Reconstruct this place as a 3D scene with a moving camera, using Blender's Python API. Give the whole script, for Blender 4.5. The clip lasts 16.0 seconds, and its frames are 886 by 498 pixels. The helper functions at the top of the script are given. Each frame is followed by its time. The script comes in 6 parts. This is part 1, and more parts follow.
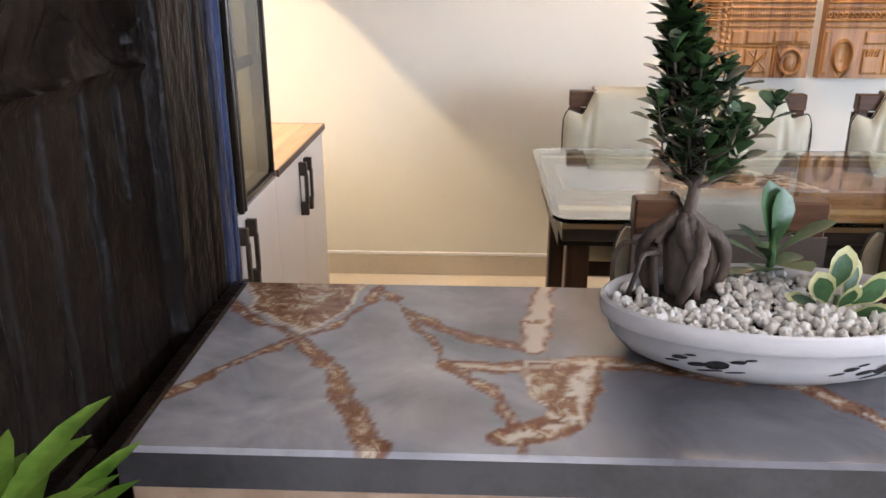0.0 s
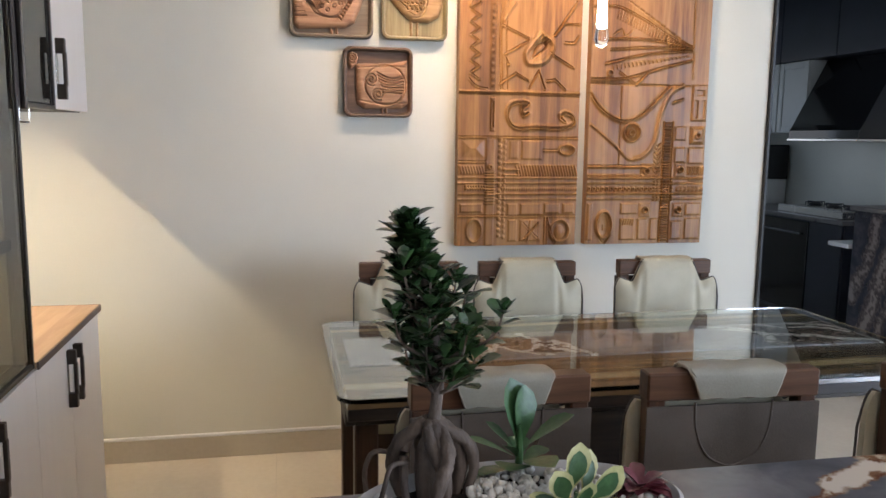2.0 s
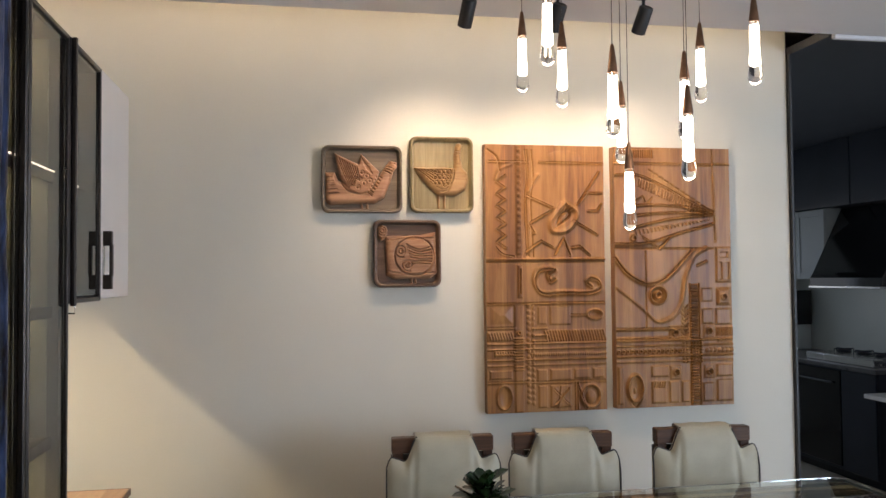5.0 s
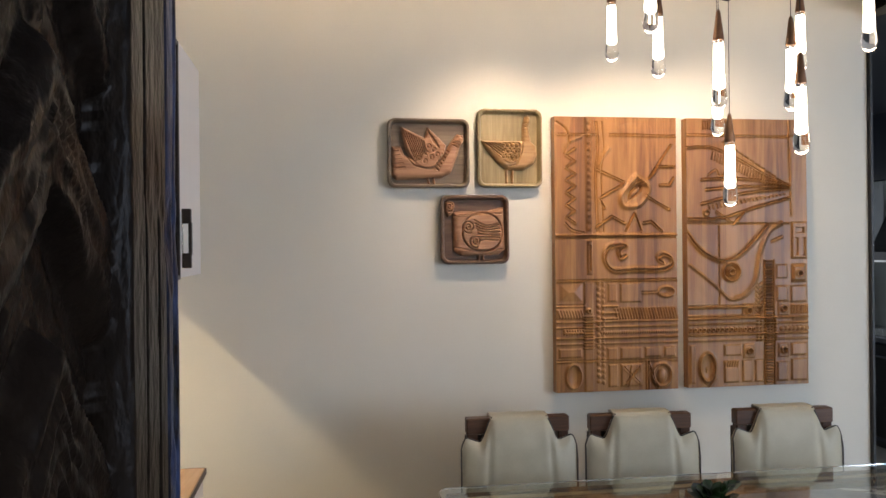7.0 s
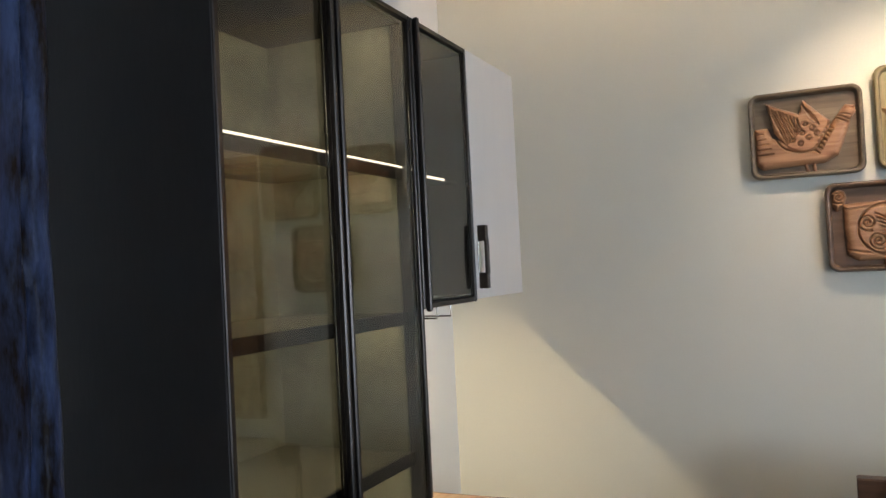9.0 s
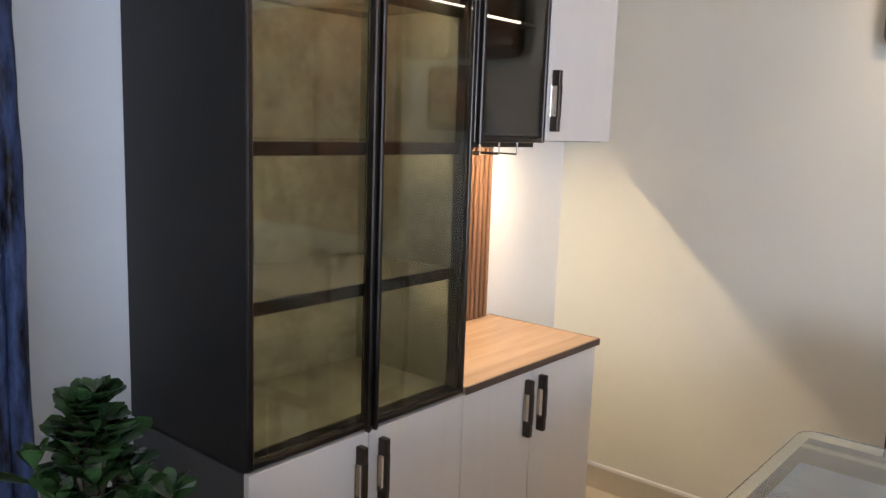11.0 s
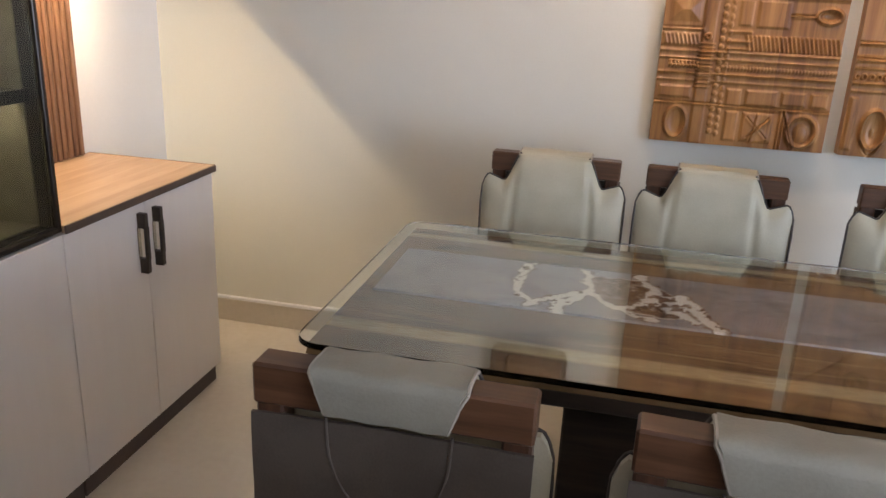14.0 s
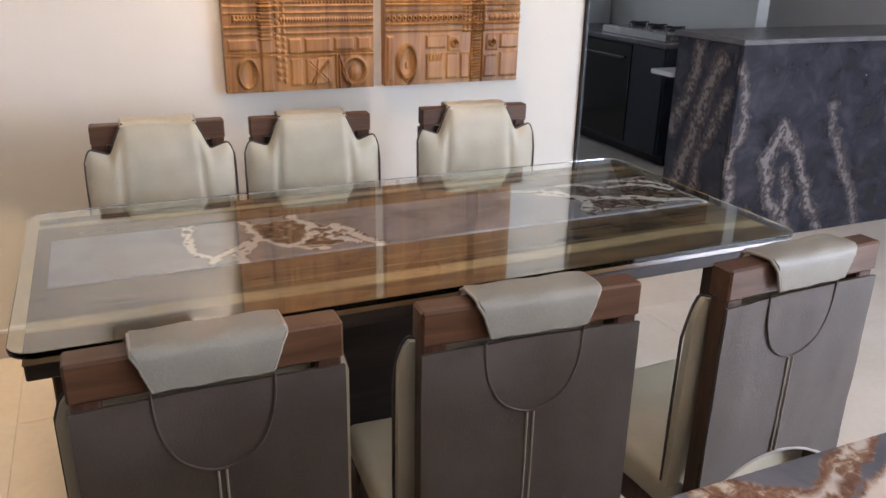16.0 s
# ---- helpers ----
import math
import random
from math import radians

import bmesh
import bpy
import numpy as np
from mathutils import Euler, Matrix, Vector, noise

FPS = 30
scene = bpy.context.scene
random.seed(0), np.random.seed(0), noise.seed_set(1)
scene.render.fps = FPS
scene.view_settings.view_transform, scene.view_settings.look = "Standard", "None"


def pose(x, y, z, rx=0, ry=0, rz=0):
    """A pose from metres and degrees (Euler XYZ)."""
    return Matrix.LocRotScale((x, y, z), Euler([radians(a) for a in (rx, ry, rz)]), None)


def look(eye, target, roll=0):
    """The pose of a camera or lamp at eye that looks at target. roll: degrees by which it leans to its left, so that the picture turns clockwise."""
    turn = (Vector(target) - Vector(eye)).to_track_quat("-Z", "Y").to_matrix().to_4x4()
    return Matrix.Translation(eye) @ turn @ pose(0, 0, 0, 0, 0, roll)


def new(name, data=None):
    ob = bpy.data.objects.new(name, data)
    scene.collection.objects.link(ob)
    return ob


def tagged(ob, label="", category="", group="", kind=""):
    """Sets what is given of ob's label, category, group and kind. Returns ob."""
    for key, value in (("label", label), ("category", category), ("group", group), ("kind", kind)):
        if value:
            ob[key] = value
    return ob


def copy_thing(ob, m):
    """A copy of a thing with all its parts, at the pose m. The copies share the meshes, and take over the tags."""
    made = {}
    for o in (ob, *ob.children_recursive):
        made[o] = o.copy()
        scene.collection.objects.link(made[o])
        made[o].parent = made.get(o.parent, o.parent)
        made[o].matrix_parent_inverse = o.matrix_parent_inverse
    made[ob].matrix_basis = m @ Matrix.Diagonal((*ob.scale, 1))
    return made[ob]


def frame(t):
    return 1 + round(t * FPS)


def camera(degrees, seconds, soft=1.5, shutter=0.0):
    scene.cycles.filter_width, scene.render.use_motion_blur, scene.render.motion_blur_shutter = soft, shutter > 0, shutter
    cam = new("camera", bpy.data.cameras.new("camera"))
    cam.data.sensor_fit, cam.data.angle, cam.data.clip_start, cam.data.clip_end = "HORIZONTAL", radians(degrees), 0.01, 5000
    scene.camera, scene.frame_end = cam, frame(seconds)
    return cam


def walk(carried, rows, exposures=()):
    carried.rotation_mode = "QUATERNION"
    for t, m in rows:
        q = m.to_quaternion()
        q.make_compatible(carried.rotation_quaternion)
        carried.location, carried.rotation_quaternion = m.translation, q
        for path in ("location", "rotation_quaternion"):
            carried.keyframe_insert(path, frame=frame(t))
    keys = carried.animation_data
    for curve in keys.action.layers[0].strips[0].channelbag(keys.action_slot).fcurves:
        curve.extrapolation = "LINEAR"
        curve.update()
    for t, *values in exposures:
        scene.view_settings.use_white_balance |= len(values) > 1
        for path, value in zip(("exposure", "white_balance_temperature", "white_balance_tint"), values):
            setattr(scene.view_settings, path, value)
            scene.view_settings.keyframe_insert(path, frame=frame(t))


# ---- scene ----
cam = camera(58.5, 16.0)
PATH = [
    (0, (-0.427, 1.121, 1.369), (-0.503, 3.006, 0.705), 0.1),
    (0.5, (-0.398, 1.126, 1.384), (-0.333, 3.046, 0.828), -0.2),
    (1, (-0.355, 1.134, 1.399), (-0.16, 3.073, 0.95), -0.2),
    (1.5, (-0.359, 1.139, 1.41), (-0.044, 3.08, 1.047), 0.2),
    (2, (-0.353, 1.138, 1.424), (0.041, 3.079, 1.146), 0.7),
    (2.5, (-0.344, 1.135, 1.426), (0.065, 3.084, 1.239), 0.8),
    (3, (-0.344, 1.125, 1.457), (0.053, 3.085, 1.392), 0.3),
    (3.5, (-0.358, 1.125, 1.497), (0.035, 3.086, 1.497), -0.1),
    (4, (-0.353, 1.107, 1.531), (0.018, 3.071, 1.575), -0.4),
    (4.2, (-0.36, 1.108, 1.534), (0.007, 3.073, 1.602), -0.7),
    (6.5, (-0.553, 1.226, 1.597), (-0.218, 3.196, 1.666), 0.0),
    (7, (-0.587, 1.248, 1.576), (-0.289, 3.226, 1.575), -0.6),
    (7.5, (-0.499, 1.304, 1.577), (-0.457, 3.304, 1.589), -1.9),
    (8, (-0.419, 1.446, 1.605), (-0.715, 3.424, 1.615), -3.2),
    (10.3, (0.179, 1.703, 1.57), (-1.017, 3.306, 1.556), 1.2),
    (10.5, (0.212, 1.699, 1.572), (-1.008, 3.281, 1.476), 1.3),
    (11, (0.289, 1.698, 1.534), (-0.978, 3.214, 1.224), 2.0),
    (11.5, (0.325, 1.741, 1.492), (-0.955, 3.199, 1.006), 2.2),
    (12, (0.343, 1.748, 1.45), (-0.927, 3.141, 0.783), 2.5),
    (12.5, (0.338, 1.741, 1.414), (-0.836, 3.181, 0.673), 2.4),
    (13, (0.329, 1.744, 1.426), (-0.593, 3.359, 0.69), 2.0),
    (13.5, (0.332, 1.745, 1.427), (-0.323, 3.505, 0.74), 1.9),
    (14, (0.313, 1.753, 1.426), (-0.097, 3.604, 0.789), 2.6),
    (14.5, (0.254, 1.778, 1.425), (0.073, 3.688, 0.859), 2.6),
    (15, (0.182, 1.783, 1.438), (0.285, 3.699, 0.876), 2.6),
    (15.5, (0.117, 1.734, 1.448), (0.561, 3.578, 0.813), 1.6),
    (16, (-0.028, 1.601, 1.457), (0.721, 3.313, 0.745), 1.1),
]
EXPOSURES = [(0.0, 1.02, 8000, 28), (0.5, 0.83, 7950, 28), (1.5, 0.56, 7700, 24), (2.5, 0.22, 7650, 23), (3.5, -0.05, 7650, 23), (4.2, -0.10, 7800, 23), (7.0, -0.12, 8050, 24), (8.2, -0.13, 7700, 18),
             (10.3, 0.12, 7700, 21), (12.0, 0.62, 7900, 28), (13.0, 0.64, 7950, 28), (14.0, 0.26, 7850, 27), (15.0, 0.02, 7850, 29), (15.5, 0.50, 8000, 31), (16.0, 0.78, 8150, 32)]
walk(cam, [(t, look(eye, target, roll)) for t, eye, target, roll in PATH], EXPOSURES)

# ---- light ----
world = bpy.data.worlds.new("world")
scene.world = world
world.use_nodes = True
sky = world.node_tree.nodes.new("ShaderNodeTexSky")
sky.sky_type, sky.sun_disc = "NISHITA", False
sky.sun_elevation, sky.sun_rotation = radians(35), radians(120)
world.node_tree.links.new(sky.outputs[0], world.node_tree.nodes["Background"].inputs[0])
world.node_tree.nodes["Background"].inputs[1].default_value = 0.08


def lamp(name, kind, watts, colour, m, **more):
    data = bpy.data.lights.new(name, kind)
    data.energy, data.color = watts, colour
    for key, value in more.items():
        if key == "size": data.size = value
        if key == "size_y": data.shape, data.size_y = "RECTANGLE", value
        if key == "spot_size": data.spot_size = radians(value)
        if key == "blend": data.spot_blend = value
        if key == "soft": data.shadow_soft_size = value
        if key == "spread": data.spread = radians(value)
    ob = new(name, data)
    ob.matrix_world = m
    return ob


WARM, NEUTRAL, DAY = (1.0, 0.84, 0.58), (1.0, 0.93, 0.82), (0.46, 0.70, 1.0)
SPOTS = [(0.20, 3.95), (0.546, 3.95), (0.88, 3.93)]
lamp("daylight", "AREA", 178, DAY, look((5.0, -0.6, 1.5), (0.0, 1.2, 1.2)), size=2.2, size_y=1.6)
# Overhead fill added for the living side; no fitting is known there.
lamp("living_fill", "AREA", 9, NEUTRAL, pose(0.9, 0.2, 2.56), size=1.6, size_y=1.2)
for (sx, sy), aim_x in zip(SPOTS, (0.14, 0.74, 1.22)):
    lamp("spot_beam", "SPOT", 25, (1.0, 0.89, 0.74), look((sx - 0.01, sy + 0.085, 2.455), (aim_x, 4.6, 1.82)), spot_size=92, blend=1.0, soft=0.012)
lamp("cove_strip", "AREA", 10, WARM, pose(0.2, 4.33, 2.70, -160), size=3.3, size_y=0.03)
lamp("under_cabinet_strip", "AREA", 8.8, (1.0, 0.91, 0.64), pose(-1.330, 3.74, 1.4925), size=0.004, size_y=0.66)

for cz in (1.120, 1.456, 1.806, 2.180):
    lamp("shelf_strip", "AREA", 0.75, (1.0, 0.95, 0.78), look((-1.075, 3.005, cz), (-1.42, 3.005, cz - 0.30)), size=0.62, size_y=0.012)

# Fill lamp added at an invented, unseen opening to brighten the kitchen.
lamp("kitchen_fill", "AREA", 3, DAY, look((2.85, 8.05, 1.6), (3.1, 5.0, 1.0)), size=1.0, size_y=1.0)

# ---- materials ----


def nodes_of(name):
    m = bpy.data.materials.new(name)
    m.use_nodes = True
    t = m.node_tree
    return m, t, t.nodes["Principled BSDF"]


def node(t, kind, **v):
    n = t.nodes.new("ShaderNode" + kind)
    for k, x in v.items():
        n.inputs[k.replace("_", " ")].default_value = x
    return n


def coords(t, scale=(1, 1, 1), turn=(0, 0, 0)):
    tc, mp = node(t, "TexCoord"), node(t, "Mapping")
    mp.inputs["Scale"].default_value, mp.inputs["Rotation"].default_value = scale, turn
    t.links.new(tc.outputs["Object"], mp.inputs["Vector"])
    return mp.outputs["Vector"]


def ramp(t, source, stops):
    r = node(t, "ValToRGB")
    e = r.color_ramp.elements
    while len(e) < len(stops): e.new(0.5)
    for k, (p, c) in zip(e, stops):
        k.position, k.color = p, (*c, 1)
    t.links.new(source, r.inputs["Fac"])
    return r.outputs["Color"]


def bumped(t, b, height, strength, distance=0.01):
    n = node(t, "Bump", Strength=strength, Distance=distance)
    t.links.new(height, n.inputs["Height"])
    t.links.new(n.outputs["Normal"], b.inputs["Normal"])


def mottled(name, a, c, rough=0.5, scale=6, fine=90, bump=0.05, metal=0.0, stretch=(1, 1, 1), coat=0.0, rough_var=0.08, spread=0.16):
    """A surface whose colour wanders from a to c at one scale, with fine grain on top."""
    m, t, b = nodes_of(name)
    v = coords(t, stretch)
    n1, n2 = node(t, "TexNoise", Scale=scale, Detail=4.0), node(t, "TexNoise", Scale=fine, Detail=3.0)
    for n in (n1, n2): t.links.new(v, n.inputs["Vector"])
    mix = node(t, "Math"); mix.operation = "MULTIPLY_ADD"
    t.links.new(n2.outputs["Fac"], mix.inputs[0]); mix.inputs[1].default_value = 0.35
    sub = node(t, "Math"); sub.operation = "SUBTRACT"; sub.inputs[1].default_value = 0.175
    t.links.new(n1.outputs["Fac"], sub.inputs[0]); t.links.new(sub.outputs[0], mix.inputs[2])
    t.links.new(ramp(t, mix.outputs[0], [(0.5 - spread, a), (0.5 + spread, c)]), b.inputs["Base Color"])
    r = node(t, "MapRange"); r.inputs["To Min"].default_value, r.inputs["To Max"].default_value = max(rough - rough_var, 0.02), rough + rough_var
    t.links.new(n1.outputs["Fac"], r.inputs["Value"]); t.links.new(r.outputs[0], b.inputs["Roughness"])
    b.inputs["Metallic"].default_value = metal
    b.inputs["Coat Weight"].default_value = coat
    if bump: bumped(t, b, n2.outputs["Fac"], bump)
    return m


def wood(name, dark, mid, light, axis="z", rough=0.45, plank=0.0, bump=0.12, scale=1.0, coat=0.0, plank_axis="x"):
    """Straight-grained wood; plank > 0 gives boards of that width, each in its own tone."""
    m, t, b = nodes_of(name)
    s = {"x": (1.2, 16, 16), "y": (16, 1.2, 16), "z": (16, 16, 1.2)}[axis]
    v = coords(t, tuple(k * scale for k in s))
    n1 = node(t, "TexNoise", Scale=1.6, Detail=6.0, Roughness=0.62, Distortion=0.9)
    n2 = node(t, "TexNoise", Scale=9.0, Detail=3.0)
    for n in (n1, n2): t.links.new(v, n.inputs["Vector"])
    add = node(t, "Math"); add.operation = "MULTIPLY_ADD"; add.inputs[1].default_value = 0.22
    t.links.new(n2.outputs["Fac"], add.inputs[0])
    off = node(t, "Math"); off.operation = "SUBTRACT"; off.inputs[1].default_value = 0.11
    t.links.new(n1.outputs["Fac"], off.inputs[0])
    value = off.outputs[0]
    if plank:
        sep, tc = node(t, "SeparateXYZ"), node(t, "TexCoord")
        t.links.new(tc.outputs["Object"], sep.inputs[0])
        div = node(t, "Math"); div.operation = "DIVIDE"; div.inputs[1].default_value = plank
        t.links.new(sep.outputs[plank_axis.upper()], div.inputs[0])
        fl = node(t, "Math"); fl.operation = "FLOOR"; t.links.new(div.outputs[0], fl.inputs[0])
        wn = node(t, "TexWhiteNoise"); wn.noise_dimensions = "1D"; t.links.new(fl.outputs[0], wn.inputs["W"])
        pm = node(t, "Math"); pm.operation = "MULTIPLY_ADD"; pm.inputs[1].default_value = 0.24
        t.links.new(wn.outputs["Value"], pm.inputs[0])
        o2 = node(t, "Math"); o2.operation = "SUBTRACT"; o2.inputs[1].default_value = 0.12
        t.links.new(value, o2.inputs[0]); t.links.new(o2.outputs[0], pm.inputs[2]); value = pm.outputs[0]
    t.links.new(value, add.inputs[2])
    t.links.new(ramp(t, add.outputs[0], [(0.3, dark), (0.5, mid), (0.7, light)]), b.inputs["Base Color"])
    b.inputs["Roughness"].default_value = rough
    b.inputs["Coat Weight"].default_value = coat
    b.inputs["Coat Roughness"].default_value = 0.2
    bumped(t, b, add.outputs[0], bump, 0.004)
    return m


def glow(name, colour, strength):
    m, t, b = nodes_of(name)
    b.inputs["Base Color"].default_value = (*colour, 1)
    b.inputs["Emission Color"].default_value = (*colour, 1)
    b.inputs["Emission Strength"].default_value = strength
    return m


def glass(name, tint, rough=0.02, ior=1.45):
    m, t, b = nodes_of(name)
    b.inputs["Base Color"].default_value = (*tint, 1)
    b.inputs["Transmission Weight"].default_value = 1.0
    b.inputs["Roughness"].default_value = rough
    b.inputs["IOR"].default_value = ior
    return m


PAINT = mottled("wall_paint", (0.66, 0.648, 0.568), (0.70, 0.688, 0.607), 0.75, 1.5, 160, 0.04)
PAINT_WHITE = mottled("white_paint", (0.76, 0.76, 0.76), (0.80, 0.80, 0.80), 0.7, 1.5, 160, 0.04)
CEIL = mottled("ceiling_paint", (0.74, 0.73, 0.74), (0.78, 0.77, 0.78), 0.8, 1.5, 120, 0.03)
TILE = mottled("floor_tile", (0.70, 0.62, 0.505), (0.77, 0.695, 0.58), 0.16, 2.5, 40, 0.01, rough_var=0.05)
GROUT = mottled("grout", (0.54, 0.49, 0.41), (0.60, 0.55, 0.46), 0.8, 5, 80)
SKIRT = mottled("skirting_tile", (0.52, 0.46, 0.37), (0.58, 0.52, 0.43), 0.3, 3, 60, 0.02)
LAMINATE = wood("pale_laminate", (0.79, 0.74, 0.70), (0.80, 0.752, 0.712), (0.81, 0.764, 0.724), "z", 0.42, bump=0.006, scale=0.7)
LAMINATE_GREY = mottled("grey_laminate", (0.085, 0.083, 0.088), (0.11, 0.107, 0.112), 0.5, 3, 120, 0.04, stretch=(1, 1, 0.2))
BLACK = mottled("black_laminate", (0.009, 0.0075, 0.008), (0.015, 0.0125, 0.013), 0.55, 3, 120, 0.04, stretch=(1, 1, 0.2))
FRAME = mottled("dark_anodised_frame", (0.045, 0.038, 0.034), (0.06, 0.05, 0.045), 0.3, 8, 200, 0.02, metal=0.85)
BRONZE = mottled("bronze_handle", (0.050, 0.036, 0.028), (0.075, 0.055, 0.042), 0.38, 20, 300, 0.05, metal=0.6)
CHROME = mottled("brushed_steel", (0.62, 0.60, 0.57), (0.70, 0.68, 0.65), 0.25, 20, 300, 0.03, metal=1.0)
KICK = mottled("brown_plinth", (0.09, 0.058, 0.047), (0.12, 0.08, 0.065), 0.45, 6, 90)
OAK = wood("oak_counter", (0.30, 0.185, 0.118), (0.355, 0.228, 0.150), (0.41, 0.275, 0.190), "y", 0.4, plank=0.09)
WALNUT = wood("walnut", (0.066, 0.027, 0.013), (0.118, 0.050, 0.024), (0.170, 0.078, 0.040), "x", 0.42, bump=0.15)
WALNUT_Z = wood("walnut_upright", (0.030, 0.013, 0.008), (0.070, 0.029, 0.015), (0.12, 0.053, 0.028), "z", 0.42)
TEAK = wood("carved_teak", (0.160, 0.060, 0.017), (0.295, 0.125, 0.036), (0.41, 0.192, 0.062), "z", 0.40, plank=0.093, bump=0.2, scale=0.8)
SLAT = wood("slat_wood", (0.10, 0.045, 0.022), (0.17, 0.08, 0.04), (0.24, 0.12, 0.06), "z", 0.5)
PLATE_GREY = wood("grey_washed_wood", (0.09, 0.062, 0.040), (0.15, 0.108, 0.070), (0.22, 0.165, 0.11), "x", 0.5)
PLATE_GOLD = wood("straw_wood", (0.17, 0.125, 0.058), (0.26, 0.195, 0.095), (0.34, 0.265, 0.14), "z", 0.5)
PLATE_BROWN = wood("dark_rim_wood", (0.075, 0.040, 0.024), (0.13, 0.072, 0.043), (0.19, 0.11, 0.068), "x", 0.5)
BIRD_RED = wood("red_carved_wood", (0.22, 0.100, 0.050), (0.37, 0.185, 0.098), (0.49, 0.275, 0.155), "x", 0.42)
BIRD_GOLD = wood("gold_carved_wood", (0.22, 0.115, 0.045), (0.34, 0.19, 0.08), (0.43, 0.26, 0.12), "x", 0.42)
ANTIQUE = mottled("blackened_wood", (0.0036, 0.0026, 0.0022), (0.0135, 0.0088, 0.0064), 0.34, 6, 60, 0.35, stretch=(1, 1, 0.5), rough_var=0.14, spread=0.24)


def blue_edge(m):
    """Patchy blue mixed into the colour along the door's outer edge."""
    t = m.node_tree
    b = t.nodes["Principled BSDF"]
    b.inputs["Specular IOR Level"].default_value = 0.06
    base = b.inputs["Base Color"].links[0].from_socket
    tc, sep = node(t, "TexCoord"), node(t, "SeparateXYZ")
    t.links.new(tc.outputs["Object"], sep.inputs[0])
    n = node(t, "TexNoise", Scale=30.0, Detail=5.0, Roughness=0.7)
    t.links.new(coords(t, (1, 1, 0.25)), n.inputs["Vector"])
    edge = node(t, "MapRange")
    edge.inputs["From Min"].default_value, edge.inputs["From Max"].default_value = 2.040, 2.076
    t.links.new(sep.outputs["Y"], edge.inputs["Value"])
    patches = node(t, "MapRange")
    patches.inputs["From Min"].default_value, patches.inputs["From Max"].default_value = 0.36, 0.60
    t.links.new(n.outputs["Fac"], patches.inputs["Value"])
    f = node(t, "Math"); f.operation = "MULTIPLY"
    t.links.new(edge.outputs[0], f.inputs[0]); t.links.new(patches.outputs[0], f.inputs[1])
    mx = node(t, "Mix"); mx.data_type = "RGBA"
    t.links.new(f.outputs[0], mx.inputs["Factor"]); t.links.new(base, mx.inputs["A"])
    mx.inputs["B"].default_value = (0.036, 0.058, 0.125, 1)
    t.links.new(mx.outputs["Result"], b.inputs["Base Color"])


blue_edge(ANTIQUE)
CREAM = mottled("cream_leather", (0.52, 0.468, 0.335), (0.59, 0.535, 0.395), 0.48, 9, 260, 0.10)
# Darker copy of CREAM: dim light on the near straps put into colour.
CREAM_SHADED = mottled("shaded_cream_leather", (0.27, 0.25, 0.20), (0.32, 0.30, 0.24), 0.48, 9, 260, 0.10)
TAUPE = mottled("taupe_leather", (0.082, 0.064, 0.052), (0.112, 0.088, 0.072), 0.5, 9, 260, 0.10)
PIPE = mottled("pale_piping", (0.36, 0.31, 0.25), (0.44, 0.385, 0.31), 0.5, 20, 260)
PIPE_DARK = mottled("dark_piping", (0.05, 0.042, 0.035), (0.075, 0.06, 0.05), 0.5, 20, 260)
GLASS_TOP = glass("table_glass", (0.93, 0.985, 0.965))
GLASS_DARK = glass("smoked_glass", (0.585, 0.59, 0.545))
GLASS_CLEAR = glass("clear_glass", (0.99, 0.985, 0.97))
PLASTER = mottled("olive_back_panel", (0.180, 0.180, 0.122), (0.32, 0.315, 0.220), 0.7, 7, 60, 0.15)
SHELF = mottled("polished_shelf", (0.25, 0.24, 0.18), (0.33, 0.315, 0.235), 0.12, 5, 60, 0.01)
PORCELAIN = mottled("white_porcelain", (0.50, 0.485, 0.475), (0.56, 0.545, 0.535), 0.16, 4, 60, 0.0, coat=0.3)
INK = mottled("black_glaze", (0.02, 0.02, 0.022), (0.05, 0.048, 0.05), 0.25, 30, 90)
PEBBLE = mottled("white_pebble", (0.62, 0.58, 0.52), (0.80, 0.77, 0.71), 0.6, 25, 200, 0.1)
SOIL = mottled("dark_soil", (0.010, 0.007, 0.005), (0.035, 0.024, 0.016), 0.95, 60, 240, 0.6)
BARK = mottled("bonsai_bark", (0.055, 0.038, 0.030), (0.155, 0.112, 0.086), 0.7, 24, 140, 0.35, stretch=(1, 1, 0.4))
LEAF = mottled("bonsai_leaf", (0.010, 0.030, 0.011), (0.034, 0.088, 0.028), 0.28, 40, 200, 0.05)
LEAF_BRIGHT = mottled("jade_leaf", (0.020, 0.072, 0.024), (0.050, 0.135, 0.045), 0.44, 25, 150, 0.06)
LEAF_CREAM = mottled("cream_leaf_margin", (0.40, 0.39, 0.17), (0.55, 0.52, 0.27), 0.45, 30, 150, 0.06)
LEAF_RED = mottled("burgundy_leaf", (0.07, 0.013, 0.020), (0.17, 0.036, 0.046), 0.38, 30, 150, 0.06)
LEAF_LIME = mottled("lime_leaf", (0.06, 0.16, 0.018), (0.16, 0.30, 0.05), 0.4, 20, 150, 0.06)
TERRACOTTA = mottled("clay_pot", (0.20, 0.10, 0.06), (0.27, 0.14, 0.085), 0.7, 8, 120, 0.1)
MATT_BLACK = mottled("matt_black", (0.012, 0.012, 0.013), (0.018, 0.018, 0.019), 0.5, 8, 200, 0.03)
COPPER = mottled("copper_cap", (0.20, 0.105, 0.06), (0.28, 0.15, 0.09), 0.3, 30, 200, 0.02, metal=0.9)
NAVY = mottled("navy_lacquer", (0.018, 0.022, 0.032), (0.026, 0.031, 0.044), 0.35, 3, 120, 0.02)
